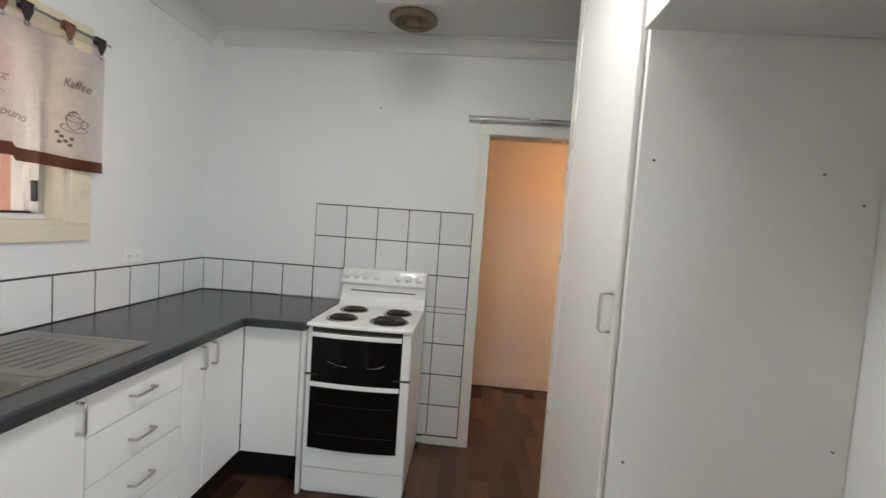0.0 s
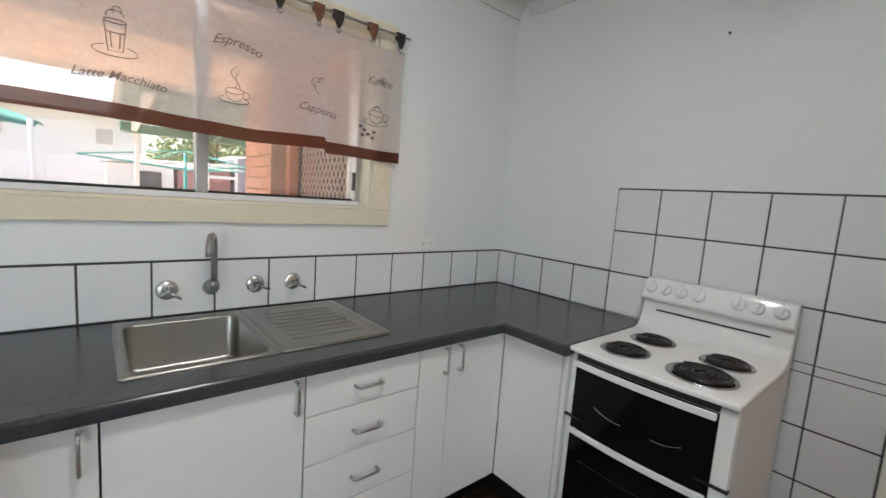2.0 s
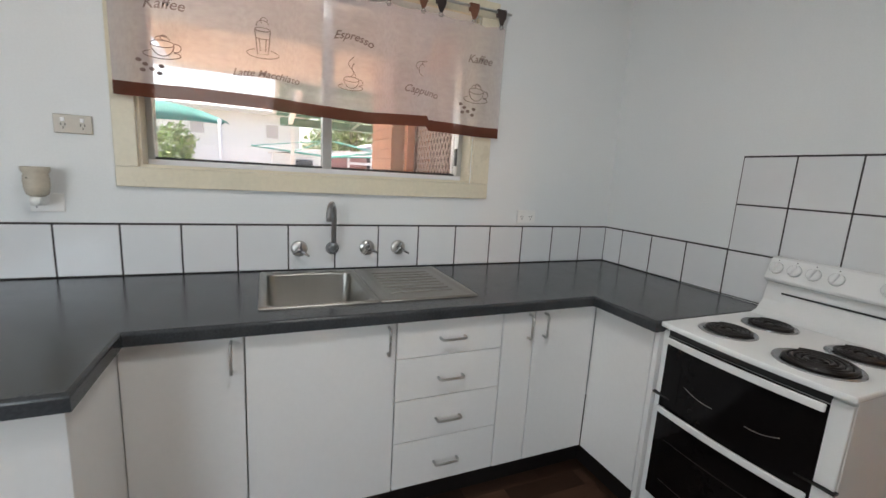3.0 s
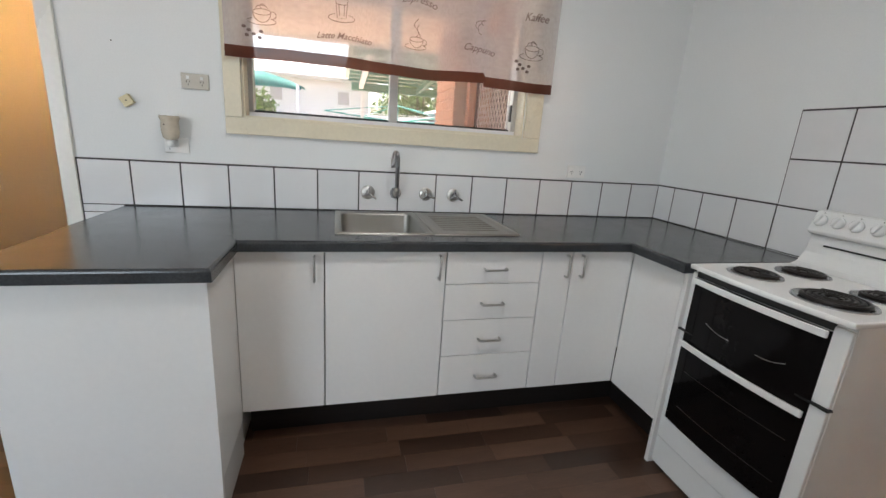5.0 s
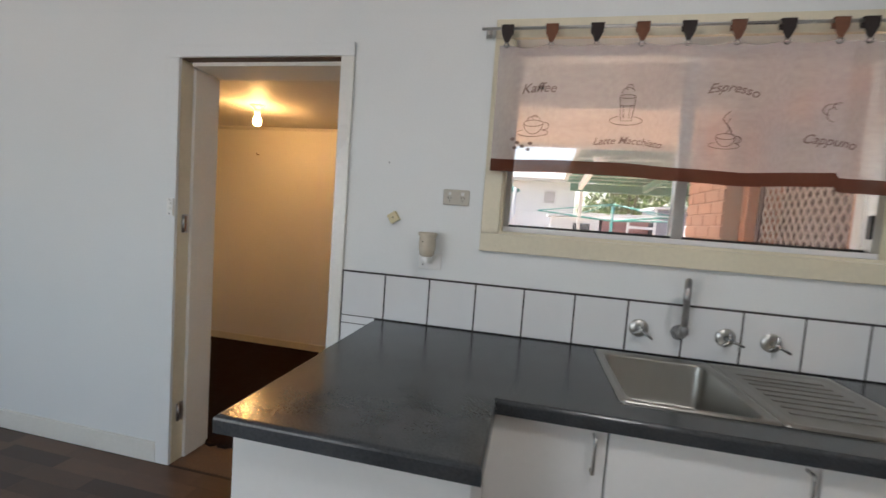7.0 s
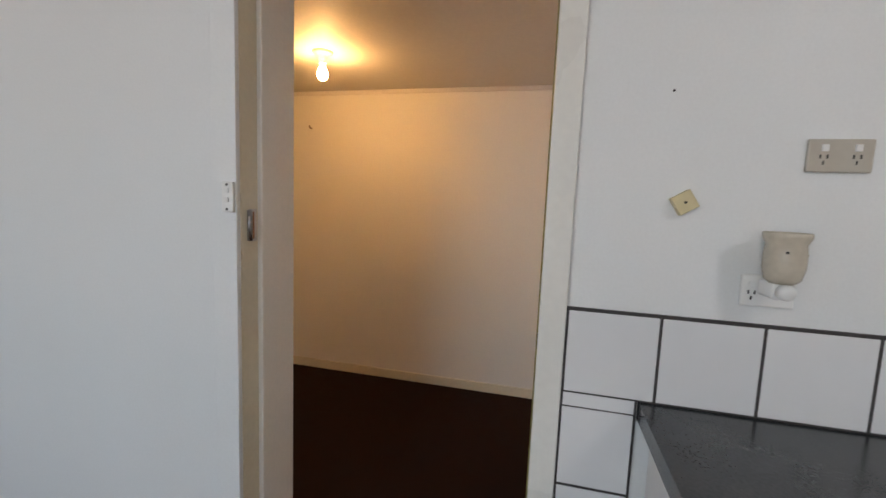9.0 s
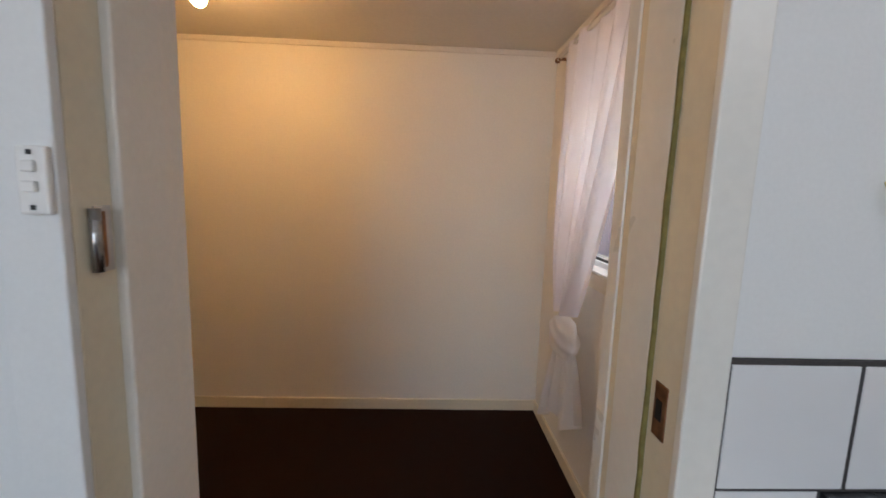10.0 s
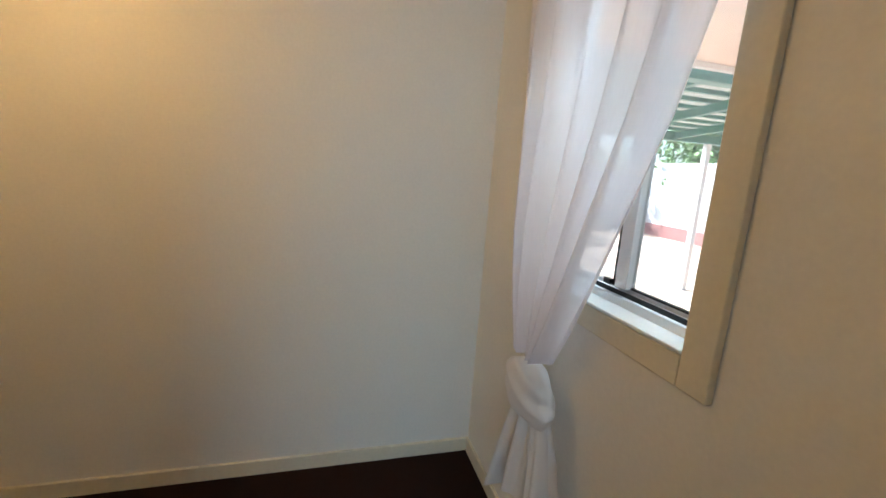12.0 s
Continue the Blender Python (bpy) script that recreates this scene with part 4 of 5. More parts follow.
def cup(y, z, s, foam=True, beans=True):
    st_ = [oval(y, z + 0.014 * s, 0.034 * s, 0.011 * s), oval(y, z + 0.014 * s, 0.034 * s, 0.038 * s, 180, 360), oval(y + 0.040 * s, z + 0.004 * s, 0.014 * s, 0.013 * s, -110, 120, 10),
           oval(y - 0.002, z - 0.020 * s, 0.055 * s, 0.013 * s, 130, 410)]
    if foam:
        st_ += [oval(y, z + 0.026 * s, 0.022 * s, 0.012 * s, 0, 200, 10), oval(y + 0.004 * s, z + 0.034 * s, 0.010 * s, 0.008 * s, 0, 240, 8)]
    ink(st_)
    if beans:
        bm = None
        for dy, dz in ((0.070, -0.046), (0.052, -0.058), (0.060, -0.078), (0.034, -0.072), (0.006, -0.060), (0.012, -0.084)):
            o = oval(y - dy * s, z + dz * s * 0.95, 0.0085 * s, 0.0062 * s, 0, 330, 9)
            at = max(cloth(p, q) for p, q in o)
            bm = prism(o, 0, "x", at + 0.001, at + 0.0025, bm=bm)
        part("bean_print", bm, M_PRINT, vl, "printed coffee beans")


lettering("Kaffee", -2.246, 1.903, 0.052, 2, 0.006)
cup(-2.255, 1.758, 1.1)
ink([[(-1.945, 1.875), (-1.936, 1.785), (-1.898, 1.785), (-1.889, 1.875)], oval(-1.917, 1.875, 0.028, 0.007), oval(-1.917, 1.845, 0.025, 0.005, 180, 360), oval(-1.917, 1.786, 0.058, 0.017, 120, 420),
     oval(-1.917, 1.892, 0.022, 0.016, 0, 200), oval(-1.912, 1.908, 0.012, 0.012, -20, 230), [(-1.93, 1.84), (-1.926, 1.795)], [(-1.905, 1.84), (-1.907, 1.795)]])
lettering("Latte Macchiato", -1.905, 1.707, 0.038, -1, 0.004)
lettering("Espresso", -1.563, 1.900, 0.047, -5, 0.014)
cup(-1.570, 1.728, 0.95, False, False)
ink([[(-1.572 + 0.012 * math.sin(k * 0.9), 1.752 + 0.010 * k) for k in range(9)], [(-1.560 + 0.008 * math.sin(k * 0.9 + 1), 1.752 + 0.009 * k) for k in range(7)]])
ink([oval(-1.255, 1.838, 0.030, 0.020, 60, 250), oval(-1.245, 1.822, 0.026, 0.026, 100, 260), oval(-1.240, 1.850, 0.015, 0.012, 60, 250)])
lettering("Cappuno", -1.258, 1.727, 0.045, -6, 0.005)
lettering("Kaffee", -0.962, 1.906, 0.052, 1, 0.006)
cup(-0.968, 1.752, 1.2)

# ---- small room: window, curtain, bulb ----
w2 = thing("window_2", (-1.03, Y2, 1.0), "white sliding window with cream painted surround", "window", kind="structure")
part("side_architrave", box(-0.733, -0.664, Y2 - 0.018, Y2, 0.965, 1.998, 0.003), M_CREAM, w2)
part("side_architrave", box(-1.408, -1.342, Y2 - 0.018, Y2, 0.965, 1.998, 0.003), M_CREAM, w2)
part("bottom_architrave", box(-1.3415, -0.7335, Y2 - 0.018, Y2, 0.965, 1.030, 0.003), M_CREAM, w2)
part("top_architrave", box(-1.3415, -0.7335, Y2 - 0.018, Y2, 1.93, 1.998, 0.003), M_CREAM, w2)
part("window_sill", box(-1.3395, -0.7355, Y2 - 0.02, Y2 + 0.045, 1.031, 1.041, 0.003), M_TRIM, w2)
for k, (y, z) in enumerate(((0.046, 1.062), (0.062, 1.072), (0.078, 1.082))):
    part("track", box(-1.3395, -0.7355, Y2 + y, Y2 + y + 0.015, 1.031, z, 0.002), M_WALU, w2)
part("track_gap", box(-1.338, -0.737, Y2 + 0.0615, Y2 + 0.0635, 1.060, 1.0735), M_SEAL, w2)
part("side_rail", box(-0.757, -0.7355, Y2 + 0.05, Y2 + 0.098, 1.083, 1.929, 0.002), M_WALU, w2)
part("side_rail", box(-1.3395, -1.318, Y2 + 0.05, Y2 + 0.098, 1.083, 1.929, 0.002), M_WALU, w2)
part("top_rail", box(-1.317, -0.758, Y2 + 0.05, Y2 + 0.098, 1.905, 1.929, 0.002), M_WALU, w2)
part("meeting_stile", box(-1.040, -0.995, Y2 + 0.055, Y2 + 0.085, 1.083, 1.905, 0.002), M_WALU, w2)
part("seal", box(-1.046, -1.0405, Y2 + 0.055, Y2 + 0.082, 1.083, 1.905), M_SEAL, w2)
part("latch", box(-1.075, -1.047, Y2 + 0.046, Y2 + 0.06, 1.083, 1.098, 0.002), M_BLACK, w2)
part("sash_seal", box(-0.994, -0.758, Y2 + 0.07, Y2 + 0.08, 1.083, 1.088), M_SEAL, w2)
for x0, x1 in ((-1.318, -1.040), (-0.995, -0.757)):
    p = part("pane", box(x0, x1, Y2 + 0.073, Y2 + 0.077, 1.083, 1.905), M_GLASS, w2)
    p.visible_shadow = False
r2 = thing("room_curtain_rod", (-1.0, -2.87, 1.985), "white curtain rod with end brackets over the small window", "curtain rod")
part("rod", tube([(-1.52, -2.872, 1.985), (-0.50, -2.872, 1.985)], 0.008), M_TRIM, r2)
for x in (-1.49, -0.53):
    part("bracket", box(x - 0.006, x + 0.006, -2.880, Y2, 1.972, 1.984, 0.001), M_RUST, r2)
    part("finial", lathe([(0.0, -0.014), (0.012, -0.008), (0.014, 0), (0.012, 0.008), (0, 0.014)], Matrix.Translation((x + (-0.045 if x < -1 else 0.045), -2.872, 1.985)) @ pose(0, 0, 0, 0, 90, 0), 12), M_RUST, r2)


def lerp(table, z):
    for (z0, v0), (z1, v1) in zip(table, table[1:]):
        if z0 >= z >= z1:
            return v0 + (v1 - v0) * (z0 - z) / (z0 - z1)
    return table[-1][1] if z < table[-1][0] else table[0][1]


rc = thing("sheer_curtain", (-1.1, -2.87, 0.25), "white sheer curtain gathered to one side and tied in a knot", "curtain")
LEFT = [(2.0, -1.435), (1.6, -1.40), (1.4, -1.388), (1.19, -1.356), (1.05, -1.315), (0.93, -1.262), (0.84, -1.215)]
RIGHT = [(2.0, -0.615), (1.8, -0.675), (1.65, -0.722), (1.48, -0.775), (1.30, -0.855), (1.1, -0.945), (0.95, -1.02), (0.84, -1.085)]
b = bmesh.new()
g = []
for i in range(121):
    u = i / 120
    col = []
    for j in range(41):
        z = 2.0 - 1.16 * j / 40
        x0, x1 = lerp(LEFT, z), lerp(RIGHT, z)
        tight = min(1, max(0, (2.0 - z) / 1.16))
        uu = u + 0.05 * math.sin(u * 9 + 1) * (1 - u) * u * 4
        amp = 0.014 + 0.020 * tight
        y = -2.872 + amp * math.sin(uu * 34 + 0.6 * math.sin(uu * 7)) + 0.010 * math.sin(uu * 11 + 2) - 0.01 * tight
        col.append(b.verts.new((x0 + (x1 - x0) * uu, y, z)))
    g.append(col)
for i in range(120):
    for j in range(40):
        b.faces.new((g[i][j], g[i + 1][j], g[i + 1][j + 1], g[i][j + 1])).smooth = True
part("drape", b, M_SHEER, rc, "sheer white pleated cloth")


def knot_mesh(cx, cy, cz, rx, ry, rz, seed):
    b = bmesh.new()
    bmesh.ops.create_icosphere(b, subdivisions=4, radius=1)
    for v in b.verts:
        n = v.co.copy()
        k = 1 + 0.16 * noise.noise(n * 1.7 + Vector((seed, 0, 0))) + 0.07 * math.sin(9 * (n.z + 0.5 * n.x))
        v.co = (cx + n.x * rx * k + 0.25 * rx * n.z * -1, cy + n.y * ry * k, cz + n.z * rz * k)
    return b


part("knot", knot_mesh(-1.150, -2.880, 0.735, 0.115, 0.055, 0.080, 3.1), M_KNOT, rc, "twisted knot of white cloth", True)
b = bmesh.new()
g = []
for i in range(61):
    u, col = i / 60, []
    for j in range(19):
        q = j / 18
        z = 0.71 - (0.41 - 0.13 * u + 0.03 * math.sin(u * 9 + 1)) * q
        x0, x1 = -1.205 - 0.145 * q ** 0.8, -1.06 + 0.115 * q ** 0.7
        col.append(b.verts.new((x0 + (x1 - x0) * u, -2.885 + (0.012 + 0.028 * q) * math.sin(u * 21 + q) + 0.012 * math.sin(u * 47 + 3 * q), z)))
    g.append(col)
for i in range(60):
    for j in range(18):
        b.faces.new((g[i][j], g[i + 1][j], g[i + 1][j + 1], g[i][j + 1])).smooth = True
part("tail", b, M_KNOT, rc, "loose white cloth end under the knot")

bl = thing("ceiling_bulb", (-1.093, -4.337, C2), "bare lit warm bulb in a white batten holder", "light bulb")
part("rose", lathe([(0.055, 0), (0.053, -0.010), (0.035, -0.018), (0.024, -0.030), (0.022, -0.062), (0, -0.062)], pose(-1.093, -4.337, C2 - 0.0005)), M_PLASTIC, bl)
part("bulb", lathe([(0.013, -0.060), (0.014, -0.078), (0.024, -0.095), (0.030, -0.115), (0.026, -0.136), (0.014, -0.148), (0, -0.151)], pose(-1.093, -4.337, C2)), M_BULB, bl, "glowing pear-shaped bulb")
hb = thing("hall_bulb", (3.75, 0.6, 2.5), "bare warm bulb on the hall ceiling", "light bulb")
part("rose", lathe([(0.05, 0), (0.05, -0.02), (0.022, -0.04), (0.022, -0.30), (0, -0.30)], pose(3.75, 0.6, 2.5)), M_PLASTIC, hb)
part("bulb", lathe([(0.013, -0.30), (0.03, -0.35), (0.02, -0.41), (0, -0.42)], pose(3.75, 0.6, 2.5)), M_HALLBULB, hb)
hk = thing("wall_hook", (X2, -4.75, 1.93), "small hook high on the far wall", "hook")
part("hook", tube([(X2, -4.86, 1.86), (X2 + 0.03, -4.86, 1.86), (X2 + 0.035, -4.86, 1.875)], 0.004), M_RUST, hk)

# ---- outside ----
structure("ground", box(-600, 600, -600, 600, -0.35, -0.25), M_GROUND, "pale dry bare yard ground", "ground")
bw = thing("brick_wing", (-1.0, -0.8, -0.25), "salmon brick wing of the house beside the verandah", "house wall")
part("wall", box(-2.14, -1.46, -0.95, -0.55, -0.25, 2.2385), M_MORTAR, bw)
part("wall", box(-2.10, -1.9, -0.55, 4.0, -0.25, 2.4), M_MORTAR, bw)
part("wall", box(-0.34, -TW - 0.001, -0.80, 0.3, -0.25, 2.4), M_MORTAR, bw)
part("lintel", box(-1.44, -0.34, -0.80, -0.55, 2.12, 2.4), M_OFRAME, bw)
part("door_frame", box(-1.44, -1.36, -0.86, -0.6, -0.25, 2.12, 0.004), M_OFRAME, bw)
part("door_frame", box(-0.42, -0.34, -0.86, -0.6, -0.25, 2.12, 0.004), M_OFRAME, bw)
sd = thing("security_screen_door", (-0.9, -0.78, -0.25), "screen door with pale diamond grille over a dark door", "door")
part("dark_door", box(-1.358, -0.422, -0.66, -0.62, -0.2, 2.1), M_DARKDOOR, sd)
part("stile", box(-1.355, -1.315, -0.80, -0.77, -0.2, 2.1, 0.003), M_DARKDOOR, sd)
part("stile", box(-0.465, -0.425, -0.80, -0.77, -0.2, 2.1, 0.003), M_DARKDOOR, sd)
bm = None
for k in range(-9, 20):
    for s in (1, -1):
        a = Vector((-1.31, -0.786 + 0.002 * s, 0.3 + 0.09 * k))
        e = a + Vector((0.84, 0, 1.25 * s))
        p0, p1 = (a, e)
        bm = tube([p0, p1] if s == 1 else [p0 + Vector((0, 0, 0.9)), p1 + Vector((0, 0, 0.9))], 0.0055, 4, bm=bm)
geom = bm.verts[:] + bm.edges[:] + bm.faces[:]
bmesh.ops.bisect_plane(bm, geom=geom, plane_co=(0, 0, 2.08), plane_no=(0, 0, 1), clear_outer=True)
geom = bm.verts[:] + bm.edges[:] + bm.faces[:]
bmesh.ops.bisect_plane(bm, geom=geom, plane_co=(0, 0, 0.3), plane_no=(0, 0, -1), clear_outer=True)
part("diamond_grille", bm, M_SCREEN, sd, "pale diamond mesh grille")

vd = thing("verandah_roof", (-1.6, -1.7, 2.25), "beige lined verandah roof outside the kitchen window", "verandah")
part("lining", box(-2.75, -1.352, Y2 + 0.11, -0.552, 2.24, 2.30), M_SOFFIT, vd, "beige lining boards")
# near strip of the verandah ceiling, darker grey than the beige lining
part("eave", box(-1.35, -TW - 0.002, Y2 + 0.11, -0.8015, 2.215, 2.30), M_EAVE, vd, "darker grey sheet next to the house")
part("fascia", box(-2.80, -2.752, Y2 - 0.4, -0.4, 2.20, 2.36, 0.006), M_FENCE, vd)

pg = thing("pergola", (-4.0, 0.0, -0.25), "green steel pergola with ribbed roof sheets", "pergola")
PXS = (-2.9, -5.3)
part("post", box(-5.28, -5.23, -1.545, -1.495, -0.25, 1.98, 0.004), M_FENCE, pg, "cream steel post")
part("post", box(-5.30, -5.22, 1.9, 1.98, -0.25, 1.98, 0.004), M_FENCE, pg, "cream steel post")
part("beam", box(-5.33, -5.20, -1.7, 2.4, 1.98, 2.10, 0.006), M_GREEN, pg)
part("beam", box(-3.02, -2.90, -1.7, 2.4, 2.16, 2.27, 0.006), M_GREEN, pg)
for y in (-1.55, -0.6, 0.35, 1.3, 2.25):
    bm = prism([(-5.2, 2.0), (-3.02, 2.17), (-3.02, 2.26), (-5.2, 2.09)], 0, "y", y - 0.03, y + 0.03)
    part("rafter", bm, M_GREEN if y > -1 else M_FENCE, pg)
for k in range(9):
    x = -5.2 + 0.27 * k
    part("batten", box(x, x + 0.05, -1.75, 2.4, 2.115 + 0.0735 * k * 0.27, 2.155 + 0.0735 * k * 0.27), M_GREEN, pg)
b = bmesh.new()
row = []
for k in range(60):
    y = -1.8 + 4.25 * k / 59
    row.append([b.verts.new((x, y, z + 0.015 * (k % 2))) for x, z in ((-5.4, 2.16), (-2.85, 2.345))])
for p0, p1 in zip(row, row[1:]):
    b.faces.new((p0[0], p1[0], p1[1], p0[1]))
bmesh.ops.solidify(b, geom=b.faces[:], thickness=0.004)
part("roof_sheet", b, M_CORR, pg, "ribbed cream roof sheets")

# rotary clothes hoist
ho = thing("clothes_hoist", (-7.6, -0.62, -0.25), "green rotary clothes hoist in the yard", "clothes hoist")
HX, HY = -7.6, -0.62
part("pole", tube([(HX, HY, -0.25), (HX, HY, 1.92)], 0.03), M_TEAL, ho)
for k in range(4):
    a = radians(25 + 90 * k)
    e = (HX + 1.7 * math.cos(a), HY + 1.7 * math.sin(a), 1.70)
    part("arm", tube([(HX, HY, 1.60), e], 0.018, 8), M_TEAL, ho)
    part("stay", tube([(HX, HY, 1.95), e], 0.010, 6), M_TEAL, ho)
for q in (0.55, 0.75, 0.95):
    part("line", tube([(HX + 1.7 * q * math.cos(radians(25 + 90 * k)), HY + 1.7 * q * math.sin(radians(25 + 90 * k)), 1.60 + 0.1 * q) for k in range(4)], 0.006, 5, closed=True), M_FENCE, ho)


def shed(x, y0, y1, z1, depth, m, label):
    s = thing("garden_shed", (x, (y0 + y1) / 2, -0.25), label, "shed", "sheds at the back fence")
    part("wall", box(x - depth, x, y0, y1, -0.25, z1, 0.01), m, s)
    part("roof", prism([(y0 - 0.1, z1), (y1 + 0.1, z1 + 0.1), (y1 + 0.1, z1 + 0.16), (y0 - 0.1, z1 + 0.06)], 0, "x", x - depth - 0.1, x + 0.12), M_FENCE, s)
    n = int((y1 - y0) / 0.28)
    for k in range(n):
        y = y0 + (k + 0.5) * (y1 - y0) / n
        part("rib", box(x, x + 0.02, y - 0.02, y + 0.02, -0.25, z1), m, s)
    return s


s1 = shed(-10.4, 0.95, 2.15, 2.05, 1.5, M_SHED, "grey steel shed with white framed door")
part("door_frame", box(-10.378, -10.33, 0.90, 0.97, -0.25, 2.05), M_FENCE, s1)
part("door_frame", box(-10.378, -10.33, 0.30, 0.90, 1.50, 1.57), M_FENCE, s1)
part("door_frame", box(-10.378, -10.33, 0.24, 0.30, -0.25, 1.9), M_FENCE, s1)
shed(-10.6, -0.35, 0.85, 1.75, 1.2, M_SHEDR, "dull red and grey sheet shed")
s3 = shed(-10.5, -1.75, -0.45, 1.70, 1.2, M_FENCE, "low white shed with dark doorway")
part("doorway", box(-10.478, -10.45, -1.15, -0.70, -0.25, 1.55), M_WINDARK, s3)
ld = thing("step_ladder", (-8.2, 1.0, -0.25), "white folding step ladder standing in the yard", "ladder")
for dy in (0.0, 0.42):
    part("rail", tube([(-8.0, 0.88 + dy * 0.9, -0.25), (-8.25, 1.02 + dy * 0.6, 1.62)], 0.03, 6), M_FENCE, ld)
    part("rear_leg", tube([(-8.6, 0.88 + dy * 0.9 + 0.2, -0.25), (-8.25, 1.02 + dy * 0.6, 1.62)], 0.02, 6), M_FENCE, ld)
for k in range(6):
    q = (k + 0.7) / 6.5
    part("tread", box(-8.06 - 0.25 * q, -7.94 - 0.25 * q, 0.88 + 0.14 * q, 1.26 + 0.02 * q, -0.25 + 1.87 * q, -0.22 + 1.87 * q), M_FENCE, ld)

fence = thing("back_fence", (-13, 0, -0.25), "white boarded back fence of the yard", "fence")
for k in range(9):
    part("board", box(-13.05, -13.0, -16, 16, -0.25 + 0.235 * k, -0.25 + 0.235 * k + 0.222, 0.004), M_FENCE, fence)
for k in range(13):
    part("post", box(-12.99, -12.91, -16 + 2.6 * k, -15.9 + 2.6 * k, -0.25, 1.95), M_FENCE, fence)
fence2 = thing("side_fence", (-7, 6.5, -0.25), "white sheet side fence of the yard", "fence")
for k in range(12):
    part("panel", box(-12.9 + 0.9 * k, -12.02 + 0.9 * k, 6.5, 6.55, -0.25, 2.0, 0.004), M_FENCE, fence2)
part("plinth", box(-12.9, -2.1, 6.46, 6.5, -0.25, 0.12), M_SHEDR, fence2)
fence3 = thing("near_side_fence", (-9, -6.2, -0.25), "white boarded side fence", "fence")
for k in range(8):
    part("board", box(-12.9, -3.0, -6.25, -6.2, -0.25 + 0.27 * k, 0.005 + 0.27 * k, 0.004), M_FENCE, fence3)

nh = thing("neighbour_house", (-19, -5, -0.25), "white weatherboard house behind the fence", "house")
part("wall", box(-23, -17, -12, -0.6, -0.25, 3.35), M_FENCE, nh)
for k in range(13):
    part("weatherboard", prism([(-17.0, 0.05 + 0.25 * k), (-16.945, 0.05 + 0.25 * k), (-16.985, 0.297 + 0.25 * k), (-17.0, 0.297 + 0.25 * k)], 0, "y", -12, -0.6), M_FENCE, nh)
part("roof", prism([(-23.5, 3.35), (-20, 4.5), (-16.5, 3.35)], 0, "y", -12.4, -0.3), M_ROOF, nh)
part("gutter", box(-16.56, -16.4, -12.4, -0.3, 3.30, 3.42), M_CORR, nh)
for y in (-9.0, -4.6, -1.95):
    w = part("window", box(-16.96, -16.90, y, y + 0.6, 2.35, 3.0, 0.004), M_FENCE, nh)
    part("pane", box(-16.905, -16.895, y + 0.07, y + 0.53, 2.42, 2.93), M_ROOF, w)

sh = thing("shade_sail", (-6.2, -3.0, 2.0), "teal canvas awning in the yard", "awning")
b = bmesh.new()
g = []
for i in range(17):
    u = i / 16
    g.append([b.verts.new((-6.0 - 1.6 * v, -4.3 + 1.75 * u, 1.88 + 0.10 * math.sin(math.pi * min(1, 0.30 + 0.75 * (1 - u))) + 0.42 * math.sin(min(1, 0.2 + 0.9 * (1 - u)) * 1.57) * min(1, 2.5 * v))) for v in (0, 0.25, 0.5, 0.75, 1)])
for i in range(16):
    for j in range(4):
        b.faces.new((g[i][j], g[i + 1][j], g[i + 1][j + 1], g[i][j + 1])).smooth = True
bmesh.ops.solidify(b, geom=b.faces[:], thickness=0.01)
part("canvas", b, M_TEAL, sh)
part("pole", tube([(-6.05, -4.25, -0.25), (-6.05, -4.25, 2.35)], 0.03), M_TEAL, sh)
part("pole", tube([(-6.05, -2.60, -0.25), (-6.05, -2.60, 2.05)], 0.03), M_FENCE, sh)


def tree(x, y, h, spread, low, n, seed, label, leaf=0.11):
    rnd = random.Random(seed)
    t = thing("tree" if h > 2.2 else "bush", (x, y, -0.25), label, "tree" if h > 2.2 else "bush", "yard plants")
    bm = tube([(x, y, -0.25), (x + 0.05, y, low * 0.6), (x, y + 0.06, low + 0.4)], [0.05 + 0.03 * h, 0.04 + 0.02 * h, 0.05])
    tips = []
    for k in range(9):
        a, e = rnd.uniform(0, math.tau), rnd.uniform(0.3, 1)
        q = Vector((x + spread * e * 0.75 * math.cos(a), y + spread * e * 0.75 * math.sin(a), rnd.uniform(low, h * 0.9)))
        tips.append(q)
        bm = tube([(x, y, low * 0.55), (Vector((x, y, low)) + q) / 2, q], [0.05, 0.035, 0.012], 6, bm=bm)
    part("trunk", bm, M_BARK, t)
    verts, faces = [], []
    for k in range(n):
        c0 = rnd.choice(tips)
        r = spread * 0.48 * rnd.random() ** 0.5
        d = Vector((rnd.gauss(0, 1), rnd.gauss(0, 1), rnd.gauss(0, 0.8))).normalized()
        c = c0 + d * r
        u = Vector((rnd.gauss(0, 1), rnd.gauss(0, 1), rnd.gauss(0, 1))).normalized()
        v = u.orthogonal().normalized()
        s = leaf * rnd.uniform(0.6, 1.3)
        i = len(verts)
        verts += [c - u * s, c - v * s * 0.35 + u * 0.1 * s, c + u * s, c + v * s * 0.35 + u * 0.1 * s]
        faces.append((i, i + 1, i + 2, i + 3))
    me = bpy.data.meshes.new("crown")
    me.from_pydata(verts, [], faces)
    me.materials.append(M_LEAF)
    ob = new("crown", me)
    ob.parent, ob.matrix_parent_inverse = t, Matrix.Translation(-t.location)
    tagged(ob, "many small green leaves", kind="stuff")


